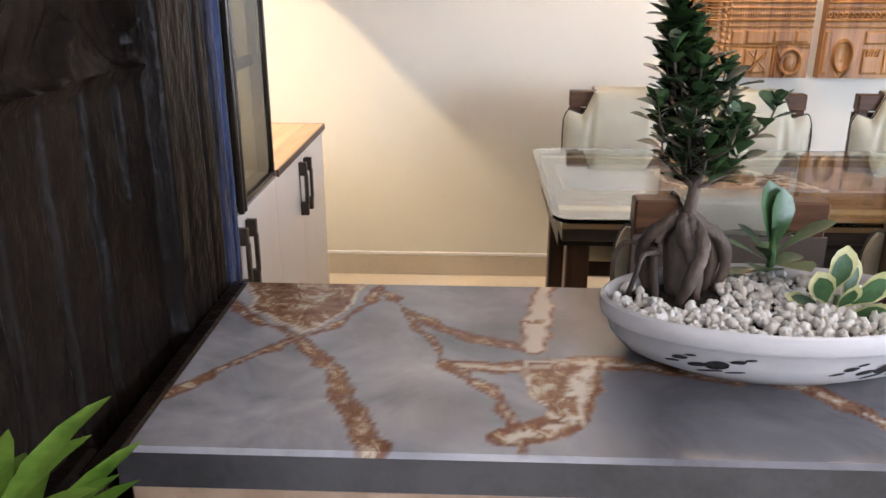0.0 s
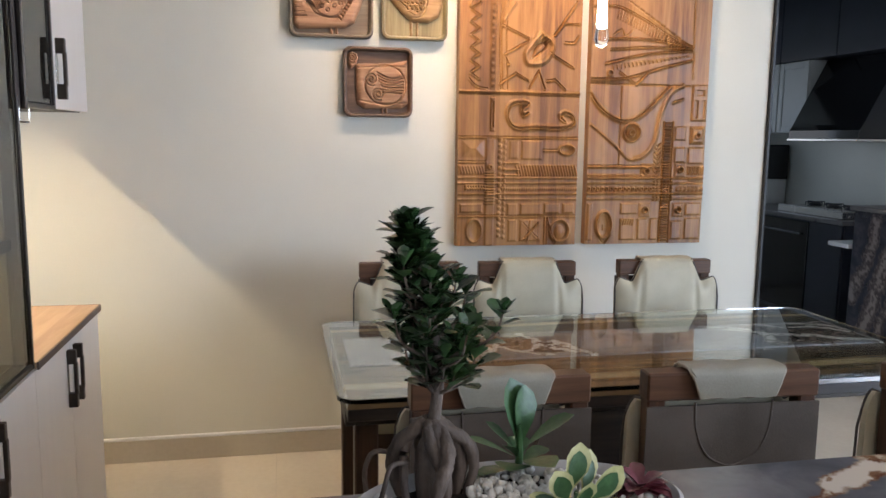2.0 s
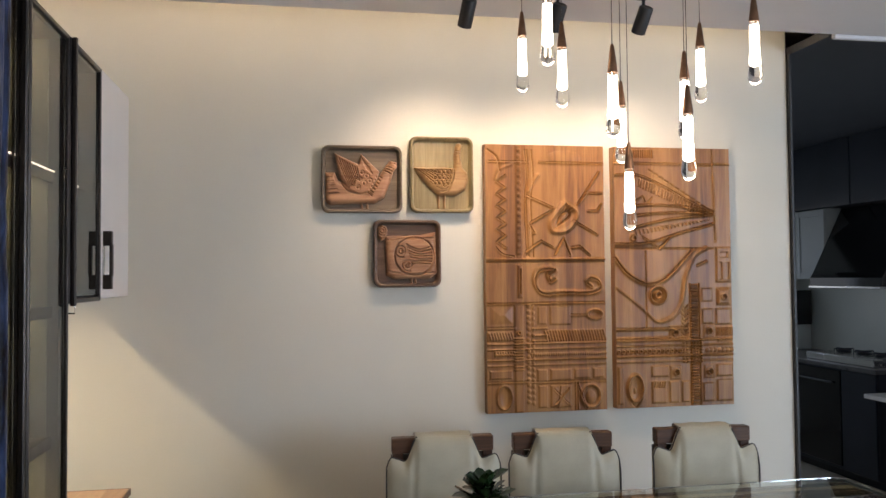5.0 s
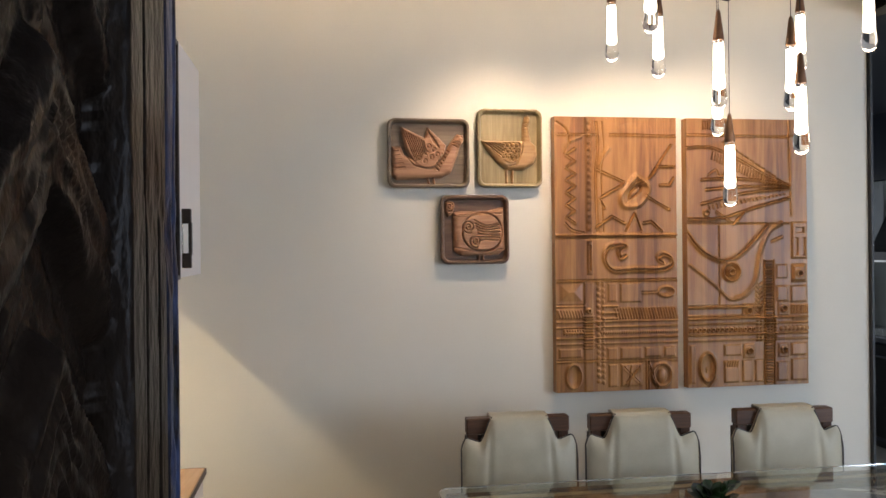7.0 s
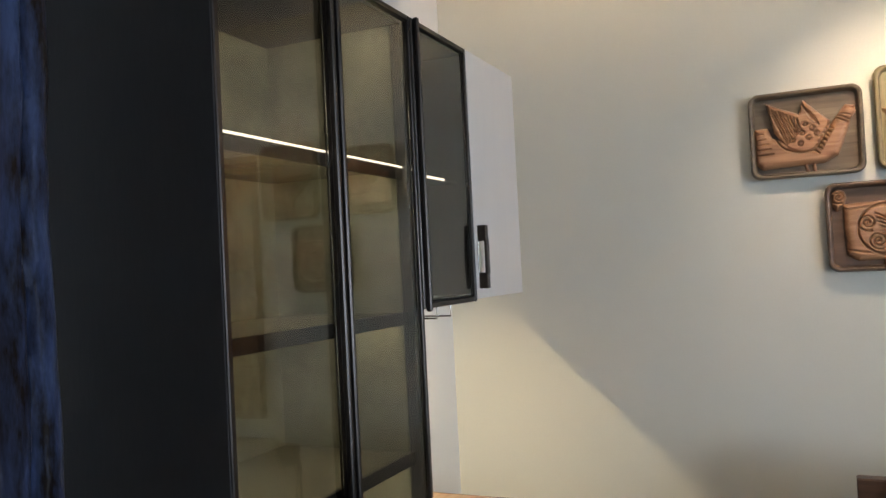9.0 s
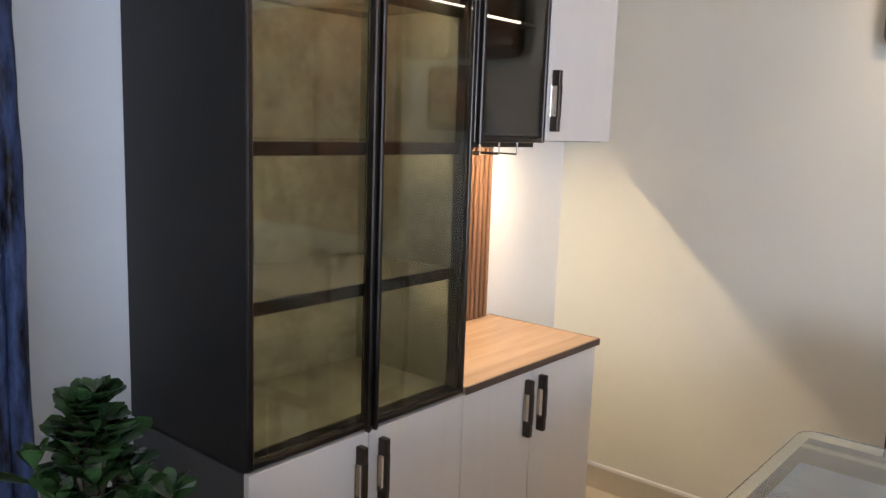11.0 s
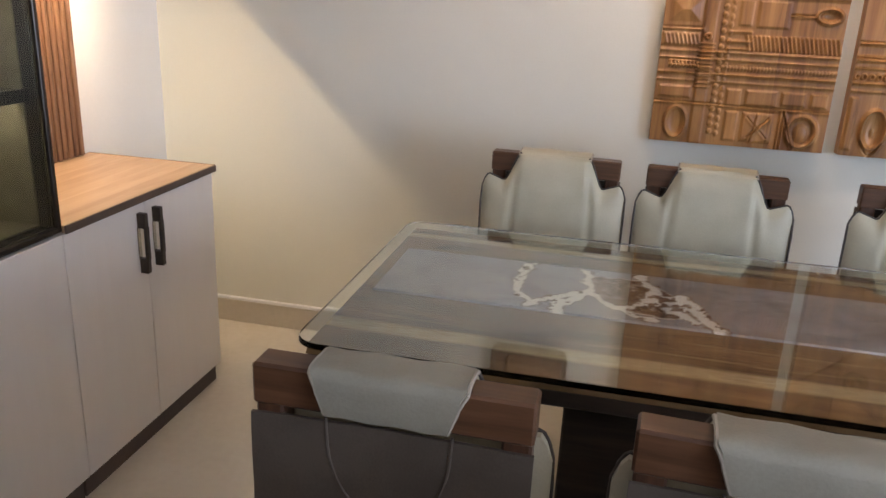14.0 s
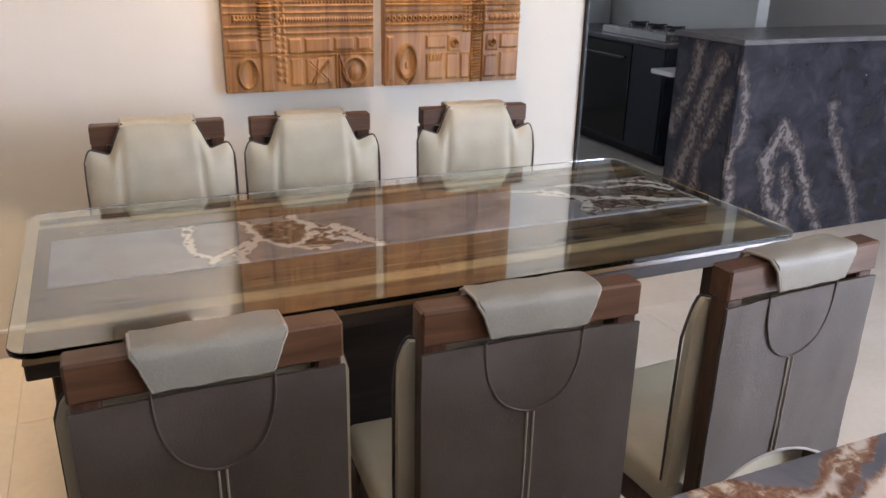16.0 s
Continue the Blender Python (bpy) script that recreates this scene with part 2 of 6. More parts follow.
SHAKER = mottled("grey_white_lacquer", (0.42, 0.44, 0.42), (0.47, 0.49, 0.47), 0.5, 3, 120, 0.02)
SPLASH = mottled("pale_backsplash", (0.64, 0.66, 0.60), (0.70, 0.72, 0.66), 0.35, 2, 60, 0.02)
FASCIA = mottled("dark_stone_edge", (0.028, 0.027, 0.029), (0.055, 0.053, 0.056), 0.35, 14, 120)
KSTONE = mottled("grey_kitchen_stone", (0.10, 0.098, 0.10), (0.15, 0.148, 0.15), 0.3, 14, 120)
OVEN = mottled("black_oven_glass", (0.006, 0.006, 0.007), (0.010, 0.010, 0.011), 0.1, 3, 60, 0.0)
BULB = glow("pendant_glow", (1.0, 0.93, 0.80), 11.0)
# Dark grey puts the kitchen ceiling's low light into its colour.
KITCHEN_DIM = mottled("dim_ceiling_grey", (0.05, 0.053, 0.06), (0.065, 0.068, 0.076), 0.5, 3, 100, 0.02)
STRIP = glow("led_strip", (1.0, 0.97, 0.90), 3.0)
STRIP_WARM = glow("warm_led_strip", (1.0, 0.86, 0.60), 6.0)
DARK_UNDER = wood("dark_table_wood", (0.012, 0.008, 0.006), (0.026, 0.016, 0.012), (0.045, 0.028, 0.02), "x", 0.45)


def veined(name, ground, tan, red, pale, rough, stretch=(1, 1, 1), attr="vein", zone=None):
    """Stone with its veins on the mesh: attribute x = vein, y = red rim, z = pale core."""
    m, t, b = nodes_of(name)
    v = coords(t, stretch)
    n1, n2 = node(t, "TexNoise", Scale=7.0, Detail=6.0, Roughness=0.6, Distortion=0.6), node(t, "TexNoise", Scale=42.0, Detail=6.0, Roughness=0.72, Distortion=0.8)
    for n in (n1, n2): t.links.new(v, n.inputs["Vector"])
    at = node(t, "Attribute"); at.attribute_name = attr
    sep = node(t, "SeparateXYZ"); t.links.new(at.outputs["Vector"], sep.inputs[0])
    colour = ramp(t, n1.outputs["Fac"], [(0.32, ground[0]), (0.5, ground[1]), (0.7, ground[2])])
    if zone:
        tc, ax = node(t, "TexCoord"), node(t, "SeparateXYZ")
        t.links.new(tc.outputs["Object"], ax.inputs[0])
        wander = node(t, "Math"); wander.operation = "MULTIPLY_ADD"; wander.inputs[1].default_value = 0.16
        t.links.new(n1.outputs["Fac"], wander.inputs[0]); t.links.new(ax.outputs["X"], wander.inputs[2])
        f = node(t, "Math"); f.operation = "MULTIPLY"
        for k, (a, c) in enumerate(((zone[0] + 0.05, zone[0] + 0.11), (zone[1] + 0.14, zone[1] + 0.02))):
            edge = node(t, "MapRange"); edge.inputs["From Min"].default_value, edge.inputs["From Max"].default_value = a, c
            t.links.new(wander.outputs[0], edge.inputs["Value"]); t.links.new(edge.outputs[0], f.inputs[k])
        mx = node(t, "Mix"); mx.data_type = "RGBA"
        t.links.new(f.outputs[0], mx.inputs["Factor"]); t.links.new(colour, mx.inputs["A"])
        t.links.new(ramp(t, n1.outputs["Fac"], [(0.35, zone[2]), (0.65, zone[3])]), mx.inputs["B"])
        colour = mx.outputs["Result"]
    tans = ramp(t, n2.outputs["Fac"], [(0.36, tan[0]), (0.52, tan[1]), (0.64, tan[2])])
    for k, c in (("X", tans), ("Y", red), ("Z", pale)):
        mx = node(t, "Mix"); mx.data_type = "RGBA"
        t.links.new(sep.outputs[k], mx.inputs["Factor"])
        t.links.new(colour, mx.inputs["A"])
        if isinstance(c, tuple): mx.inputs["B"].default_value = (*c, 1)
        else: t.links.new(c, mx.inputs["B"])
        colour = mx.outputs["Result"]
    t.links.new(colour, b.inputs["Base Color"])
    b.inputs["Roughness"].default_value = rough
    bumped(t, b, n2.outputs["Fac"], 0.02)
    return m


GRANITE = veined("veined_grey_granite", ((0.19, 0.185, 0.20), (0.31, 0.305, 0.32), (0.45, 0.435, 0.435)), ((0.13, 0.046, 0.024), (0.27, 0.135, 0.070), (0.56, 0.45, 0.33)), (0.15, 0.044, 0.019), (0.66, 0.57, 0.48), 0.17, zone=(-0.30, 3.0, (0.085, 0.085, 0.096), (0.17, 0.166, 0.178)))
ONYX = veined("inlay_marble", ((0.22, 0.21, 0.22), (0.32, 0.31, 0.325), (0.42, 0.41, 0.425)), ((0.07, 0.036, 0.024), (0.17, 0.10, 0.072), (0.48, 0.39, 0.33)), (0.10, 0.045, 0.028), (0.88, 0.82, 0.75), 0.1)
SLAB = veined("live_edge_slab", ((0.085, 0.050, 0.025), (0.160, 0.097, 0.050), (0.235, 0.150, 0.080)), ((0.42, 0.30, 0.16), (0.52, 0.39, 0.22), (0.60, 0.46, 0.28)), (0.05, 0.024, 0.012), (0.55, 0.42, 0.24), 0.14, (0.5, 2.6, 1))
ISLAND = veined("dark_swirl_marble", ((0.012, 0.013, 0.019), (0.022, 0.023, 0.034), (0.052, 0.050, 0.062)), ((0.035, 0.028, 0.030), (0.075, 0.062, 0.064), (0.15, 0.13, 0.128)), (0.030, 0.022, 0.024), (0.23, 0.205, 0.195), 0.08)

# ---- mesh helpers ----


def part(name, bm, material, parent=None, label=""):
    """One bmesh as one mesh object, under its thing where there is one."""
    me = bpy.data.meshes.new(name)
    bmesh.ops.recalc_face_normals(bm, faces=bm.faces)
    bm.to_mesh(me)
    bm.free()
    me.materials.append(material)
    ob = new(name, me)
    if parent: ob.parent = parent
    if label: ob["label"] = label
    return ob


def smooth(ob, angle=40):
    ob.data.polygons.foreach_set("use_smooth", [True] * len(ob.data.polygons))
    ob.data.set_sharp_from_angle(angle=radians(angle))
    return ob


def thing(name, label, category, at=(0, 0, 0), rz=0, group="", kind=""):
    ob = new(name)
    ob.empty_display_size = 0.05
    ob.matrix_basis = pose(*at, 0, 0, rz)
    return tagged(ob, label, category, group, kind)


def box(x0, x1, y0, y1, z0, z1, bevel=0.002, bm=None, segments=1):
    own = bmesh.new()
    bmesh.ops.create_cube(own, size=1, matrix=Matrix.Translation(((x0 + x1) / 2, (y0 + y1) / 2, (z0 + z1) / 2)) @ Matrix.Diagonal((x1 - x0, y1 - y0, z1 - z0, 1)))
    if bevel: bmesh.ops.bevel(own, geom=own.edges[:], offset=bevel, segments=segments, affect="EDGES", profile=0.5)
    if bm is None: return own
    me = bpy.data.meshes.new("tmp"); own.to_mesh(me); own.free(); bm.from_mesh(me); bpy.data.meshes.remove(me)
    return bm


def tube(points, radii, sides=8, bm=None, closed=False):
    """A round bar along points; radii one number or one a point."""
    bm = bm or bmesh.new()
    pts = [Vector(p) for p in points]
    if not hasattr(radii, "__len__"): radii = [radii] * len(pts)
    rings, n = [], len(pts)
    up = Vector((0.13, 0.31, 0.94)).normalized()
    for i, p in enumerate(pts):
        d = (pts[(i + 1) % n] - pts[i - 1]) if closed else (pts[min(i + 1, n - 1)] - pts[max(i - 1, 0)])
        d.normalize()
        a = d.cross(up)
        if a.length < 0.05: a = d.cross(Vector((1, 0, 0)))
        a.normalize(); b = d.cross(a)
        rings.append([bm.verts.new(p + radii[i] * (math.cos(k * 2 * math.pi / sides) * a + math.sin(k * 2 * math.pi / sides) * b)) for k in range(sides)])
    for i in range(n if closed else n - 1):
        r, s = rings[i], rings[(i + 1) % n]
        for k in range(sides): bm.faces.new((r[k], r[(k + 1) % sides], s[(k + 1) % sides], s[k]))
    if not closed:
        bm.faces.new(rings[0]); bm.faces.new(rings[-1][::-1])
    return bm


def lathe(profile, sides=24, sx=1.0, sy=1.0, centre=(0, 0, 0), bm=None):
    """A turned shape from (radius, height) pairs; sx, sy stretch it to an oval."""
    bm = bm or bmesh.new()
    cx, cy, cz = centre
    rings = [[bm.verts.new((cx + r * sx * math.cos(k * 2 * math.pi / sides), cy + r * sy * math.sin(k * 2 * math.pi / sides), cz + z)) for k in range(sides)] for r, z in profile]
    for r, s in zip(rings, rings[1:]):
        for k in range(sides): bm.faces.new((r[k], r[(k + 1) % sides], s[(k + 1) % sides], s[k]))
    bm.faces.new(rings[0][::-1]); bm.faces.new(rings[-1])
    return bm


def rounded(x0, x1, y0, y1, r, n=6):
    out = []
    for cx, cy, a in ((x1 - r, y0 + r, -90), (x1 - r, y1 - r, 0), (x0 + r, y1 - r, 90), (x0 + r, y0 + r, 180)):
        out += [(cx + r * math.cos(radians(a + 90 * k / n)), cy + r * math.sin(radians(a + 90 * k / n))) for k in range(n + 1)]
    return out


def prism(outline, z0, z1, bevel=0.0, bm=None):
    bm = bm or bmesh.new()
    lo, hi = [bm.verts.new((x, y, z0)) for x, y in outline], [bm.verts.new((x, y, z1)) for x, y in outline]
    n = len(outline)
    bm.faces.new(lo[::-1]); top = bm.faces.new(hi)
    for k in range(n): bm.faces.new((lo[k], lo[(k + 1) % n], hi[(k + 1) % n], hi[k]))
    if bevel: bmesh.ops.bevel(bm, geom=[e for f in bm.faces if len(f.verts) == n for e in f.edges], offset=bevel, segments=2, affect="EDGES", profile=0.5)
    return bm


def moved(bm, m):
    bmesh.ops.transform(bm, matrix=m, verts=bm.verts)
    return bm


def sheet(name, verts, faces, material, parent=None, label=""):
    me = bpy.data.meshes.new(name)
    me.from_pydata(verts, [], faces)
    me.update()
    me.materials.append(material)
    ob = new(name, me)
    if parent: ob.parent = parent
    if label: ob["label"] = label
    return ob


def value_noise(X, Y, scale, seed=0, octaves=3):
    rng = np.random.RandomState(seed)
    out, amp, total = np.zeros_like(X), 1.0, 0.0
    for o in range(octaves):
        g = rng.rand(64, 64)
        x, y = X * scale * 2 ** o + 11.3, Y * scale * 2 ** o + 7.7
        i, j = np.floor(x).astype(int), np.floor(y).astype(int)
        u, v = x - i, y - j
        u, v = u * u * (3 - 2 * u), v * v * (3 - 2 * v)
        a, b = g[i % 64, j % 64], g[(i + 1) % 64, j % 64]
        c, d = g[i % 64, (j + 1) % 64], g[(i + 1) % 64, (j + 1) % 64]
        out += amp * ((a * (1 - u) + b * u) * (1 - v) + (c * (1 - u) + d * u) * v)
        total += amp; amp *= 0.5
    return out / total


def along(X, Y, pts):
    """Distance from the grid to a polyline."""
    best = np.full(X.shape, 9.0)
    for (x0, y0), (x1, y1) in zip(pts, pts[1:]):
        dx, dy = x1 - x0, y1 - y0
        s = np.clip(((X - x0) * dx + (Y - y0) * dy) / max(dx * dx + dy * dy, 1e-9), 0, 1)
        best = np.minimum(best, np.hypot(X - x0 - s * dx, Y - y0 - s * dy))
    return best


def inside(X, Y, poly):
    """Signed distance to a closed outline, positive inside."""
    odd = np.zeros(X.shape, bool)
    n = len(poly)
    for k in range(n):
        (x0, y0), (x1, y1) = poly[k], poly[(k + 1) % n]
        cross = ((y0 > Y) != (y1 > Y)) & (X < (x1 - x0) * (Y - y0) / (y1 - y0 + 1e-12) + x0)
        odd ^= cross
    d = along(X, Y, list(poly) + [poly[0]])
    return np.where(odd, d, -d)


def curve_of(points, n=12):
    """A smooth line through a few points."""
    p = [points[0]] + list(points) + [points[-1]]
    out = []
    for a, b, c, d in zip(p, p[1:], p[2:], p[3:]):
        for k in range(n):
            t = k / n
            out.append(tuple(0.5 * (2 * b[i] + (c[i] - a[i]) * t + (2 * a[i] - 5 * b[i] + 4 * c[i] - d[i]) * t * t + (3 * b[i] - a[i] - 3 * c[i] + d[i]) * t ** 3) for i in range(len(b))))
    return out + [tuple(points[-1])]


def spiral(cx, cy, r, turns, start=0, n=40, sign=1):
    return [(cx + r * (1 - k / n) * math.cos(start + sign * k / n * turns * 2 * math.pi), cy + r * (1 - k / n) * math.sin(start + sign * k / n * turns * 2 * math.pi)) for k in range(n + 1)]


def grid_faces(nu, nv, keep=None):
    i, j = np.meshgrid(np.arange(nu - 1), np.arange(nv - 1), indexing="ij")
    a = (i * nv + j).ravel()
    f = np.stack([a, a + nv, a + nv + 1, a + 1], 1)
    if keep is not None:
        k = keep.ravel()
        f = f[k[f].any(1)]
    return f


# ---- the structure ----
def setting(name, bm, material, label, category):
    return tagged(part(name, bm, material), label, category, kind="structure")


floor = setting("floor", box(-1.60, 5.3, -3.1, 8.2, -0.12, 0.014, 0), GROUT, "cream polished floor tiles with thin grey joints", "floor")
setting("wall_north", box(-1.61, 1.925, 4.60, 4.72, 0, 2.85, 0.002), PAINT, "warm white painted dining room wall", "wall")
setting("wall_west", box(-1.61, -1.49, 2.100, 4.60, 0, 2.85, 0), PAINT_WHITE, "white painted wall behind the crockery cabinet", "wall")
setting("wall_west_living", box(-1.61, -0.85, -3.1, 2.100, 0, 2.85, 0), PAINT_WHITE, "white painted living room wall", "wall")
setting("wall_south", box(-0.85, 5.3, -3.2, -3.1, 0, 2.85, 0), PAINT_WHITE, "plain white wall of the living room", "wall")
setting("wall_east", box(5.2, 5.3, 1.2, 8.2, 0, 2.85, 0), PAINT_WHITE, "plain white wall beside the kitchen", "wall")
setting("wall_east_sill", box(5.2, 5.3, -3.1, 1.2, 0, 0.6, 0), PAINT_WHITE, "white wall under the window", "wall")
setting("wall_east_lintel", box(5.2, 5.3, -3.1, 1.2, 2.4, 2.85, 0), PAINT_WHITE, "white wall over the window", "wall")
setting("wall_east_pier", box(5.2, 5.3, -3.1, -2.2, 0.6, 2.4, 0), PAINT_WHITE, "white wall beside the window", "wall")
setting("wall_kitchen_north", box(3.4, 5.2, 8.1, 8.2, 0, 2.85, 0), SPLASH, "pale end wall of the kitchen", "wall")
# Walls round the invented opening, which stays out of view behind wall_north.
setting("wall_kitchen_pier", box(1.805, 2.3, 8.1, 8.2, 0, 2.85, 0), SPLASH, "pale wall beside the added, unseen kitchen opening", "wall")
setting("wall_kitchen_sill", box(2.3, 3.4, 8.1, 8.2, 0, 1.05, 0), SPLASH, "pale wall under the added, unseen kitchen opening", "wall")
setting("wall_kitchen_lintel", box(2.3, 3.4, 8.1, 8.2, 2.15, 2.85, 0), SPLASH, "pale wall over the added, unseen kitchen opening", "wall")
setting("wall_kitchen_west", box(1.805, 1.925, 4.72, 8.1, 0, 2.85, 0), PAINT_WHITE, "plain kitchen side wall", "wall")
setting("wall_kitchen_east", box(4.15, 4.25, 5.9, 8.1, 0, 2.85, 0), SPLASH, "pale backsplash wall behind the hob", "wall")
setting("ceiling", box(-1.61, 5.3, -3.2, 8.2, 2.85, 2.95, 0), CEIL, "white painted ceiling slab", "ceiling")
setting("false_ceiling", box(-1.49, 5.2, -3.1, 4.27, 2.62, 2.66, 0.003), CEIL, "white dropped ceiling with a lit cove", "ceiling")
setting("cove_lip", box(-1.49, 1.925, 4.25, 4.27, 2.66, 2.69, 0.003), CEIL, "white lip of the ceiling cove", "ceiling")
setting("kitchen_ceiling", box(1.941, 5.2, 4.30, 8.1, 2.62, 2.66, 0.003), KITCHEN_DIM, "dropped kitchen ceiling, low light put into its dark grey", "ceiling")
setting("trim", box(1.95, 5.2, 4.272, 4.298, 2.605, 2.635, 0.004), CEIL, "white ceiling moulding over the kitchen opening", "trim")
setting("jamb_trim", box(1.925, 1.94, 4.58, 4.74, 0, 2.62, 0.002), MATT_BLACK, "thin black edge strip on the wall end", "trim")
base = setting("baseboard", box(-1.49, 1.925, 4.588, 4.60, 0.018, 0.116, 0.002), SKIRT, "beige tile skirting with a pale top edge", "baseboard")
setting("baseboard_cap", box(-1.49, 1.925, 4.585, 4.60, 0.1165, 0.131, 0.003), PAINT_WHITE, "white bead along the skirting", "baseboard")

win = thing("window_1", "large window with daylight behind it", "window", kind="structure")
for a in ((-2.2, -2.14, 0.6, 2.4), (1.14, 1.2, 0.6, 2.4), (-0.53, -0.47, 0.66, 2.34)):
    part("window_frame", box(5.22, 5.28, a[0], a[1], a[2], a[3], 0.003), FRAME, win)
part("window_frame", box(5.22, 5.28, -2.14, 1.14, 0.6, 0.66, 0.003), FRAME, win)
part("window_frame", box(5.22, 5.28, -2.14, 1.14, 2.34, 2.4, 0.003), FRAME, win)
for a in ((-2.14, -0.53), (-0.47, 1.14)):
    pane = part("pane", box(5.245, 5.255, a[0], a[1], 0.66, 2.34, 0), GLASS_CLEAR, win)
    pane.visible_shadow = False


# ---- crockery cabinet ----
XF, XW = -1.012, -1.488
YS = (2.645, 2.998, 3.365, 3.712, 4.104)


def handle(parent, y, z0, z1, x=XF):
    h = part("handle", box(x + 0.001, x + 0.028, y - 0.009, y + 0.009, z1 - 0.045, z1, 0.002), BRONZE, parent, "dark bronze bar handle with a steel inset")
    part("handle_foot", box(x + 0.001, x + 0.028, y - 0.009, y + 0.009, z0, z0 + 0.045, 0.002), BRONZE, h)
    part("grip", box(x + 0.020, x + 0.030, y - 0.0085, y + 0.0085, z0 + 0.040, z1 - 0.040, 0.002), BRONZE, h)
    part("inset", box(x + 0.001, x + 0.004, y - 0.012, y + 0.004, z0 + 0.044, z1 - 0.044, 0.001), CHROME, h, "pale steel inset")


for n, (y0, y1) in enumerate(((YS[0], YS[2]), (YS[2], YS[4]))):
    unit = thing("base_cabinet", "pale laminate base cabinet with two doors on a brown plinth", "cabinet", group="crockery wall base units")
    part("body", box(XW, XF - 0.020, y0 + (0.003 if n == 0 else 0.001), y1 - 0.001, 0.09, 0.787, 0.001), LAMINATE_GREY if n == 0 else LAMINATE, unit, "grey laminate carcass" if n == 0 else "")
    part("plinth", box(XW, XF - 0.022, y0 + 0.004, y1 - 0.004, 0.018, 0.089, 0.001), KICK, unit, "brown recessed plinth")
    ym = YS[1] if n == 0 else YS[3]
    for a, b, hy in ((y0, ym, ym - 0.036), (ym, y1, ym + 0.040)):
        door = part("door", box(XF - 0.019, XF, a + 0.0015, b - 0.0015, 0.092, 0.792, 0.0015), LAMINATE, unit)
        handle(door, hy, 0.585, 0.767)
top = thing("cabinet_worktop", "oak-coloured wooden worktop with a dark brown edge", "worktop")
part("slab", box(XW, XF + 0.004, YS[2] + 0.002, YS[4] + 0.012, 0.797, 0.816, 0.0015), OAK, top)
part("edge_band", box(XF + 0.004, XF + 0.010, YS[2] + 0.002, YS[4] + 0.012, 0.794, 0.8165, 0.001), KICK, top, "dark brown front edge")
part("edge_band", box(XW + 0.002, XF + 0.004, YS[4] + 0.012, YS[4] + 0.016, 0.794, 0.8165, 0.001), KICK, top)

tall = thing("display_cabinet", "tall black display cabinet with smoked glass doors and empty lit shelves", "cabinet")
Z0, Z1 = 0.797, 2.205
part("side_panel", box(XW, XF - 0.004, YS[0], YS[0] + 0.018, Z0, Z1, 0.001), BLACK, tall)
part("side_panel", box(XW, XF - 0.022, YS[2] - 0.018, YS[2], Z0, Z1, 0.001), BLACK, tall)
part("bottom_panel", box(XW, XF - 0.022, YS[0] + 0.018, YS[2] - 0.018, Z0, Z0 + 0.018, 0.001), BLACK, tall)
part("bottom_lining", box(-1.425, XF - 0.050, YS[0] + 0.022, YS[2] - 0.022, Z0 + 0.018, Z0 + 0.022, 0), PLASTER, tall, "olive textured lining")
part("top_panel", box(XW, XF - 0.022, YS[0] + 0.018, YS[2] - 0.018, Z1 - 0.018, Z1, 0.001), BLACK, tall)
part("back_panel", box(XW, -1.425, YS[0] + 0.018, YS[2] - 0.018, Z0 + 0.018, Z1 - 0.018, 0), PLASTER, tall, "olive textured back panel")
# Added linings: their olive stands in for the cream wall reflected in the doors.
for y0, y1 in ((YS[0] + 0.018, YS[0] + 0.022), (YS[2] - 0.022, YS[2] - 0.018)):
    part("reflection_lining", box(-1.425, XF - 0.050, y0, y1, Z0 + 0.018, Z1 - 0.018, 0), PLASTER, tall, "olive lining standing in for the wall reflected in the glass")
for z in (1.144, 1.480, 1.830):
    part("shelf", box(-1.425, XF - 0.045, YS[0] + 0.022, YS[2] - 0.022, z, z + 0.006, 0.001), SHELF, tall, "grey-green polished shelf board")
    part("shelf_edge", box(XF - 0.045, XF - 0.036, YS[0] + 0.018, YS[2] - 0.018, z - 0.022, z + 0.008, 0.001), BLACK, tall, "black shelf edge")
part("led_strip", box(XF - 0.036, XF - 0.033, YS[0] + 0.02, YS[2] - 0.02, 1.836, 1.840, 0), STRIP, tall, "thin white light strip")


def glazed_door(parent, y0, y1, z0, z1, grip_right):
    d = part("door", box(XF - 0.010, XF - 0.006, y0 + 0.018, y1 - 0.018, z0 + 0.018, z1 - 0.018, 0), GLASS_DARK, parent, "smoked glass door in a dark metal frame")
    w = 0.014
    part("stile", box(XF - 0.019, XF + 0.001, y0 + 0.001, y0 + w, z0, z1, 0.002), FRAME, d)
    part("stile", box(XF - 0.019, XF + 0.001, y1 - w, y1 - 0.001, z0, z1, 0.002), FRAME, d)
    part("rail", box(XF - 0.019, XF + 0.001, y0 + w, y1 - w, z0, z0 + w, 0.002), FRAME, d)
    part("rail", box(XF - 0.019, XF + 0.001, y0 + w, y1 - w, z1 - w, z1, 0.002), FRAME, d)
    gy = y1 - 0.012 if grip_right else y0 + 0.012
    part("grip", box(XF + 0.001, XF + 0.016, gy - 0.006, gy + 0.006, z0 - 0.006, z1, 0.003), FRAME, d, "full-height dark metal grip")
    return d


glazed_door(tall, YS[0], YS[1], Z0 + 0.004, Z1, True)
glazed_door(tall, YS[1], YS[2], Z0 + 0.004, Z1, False)

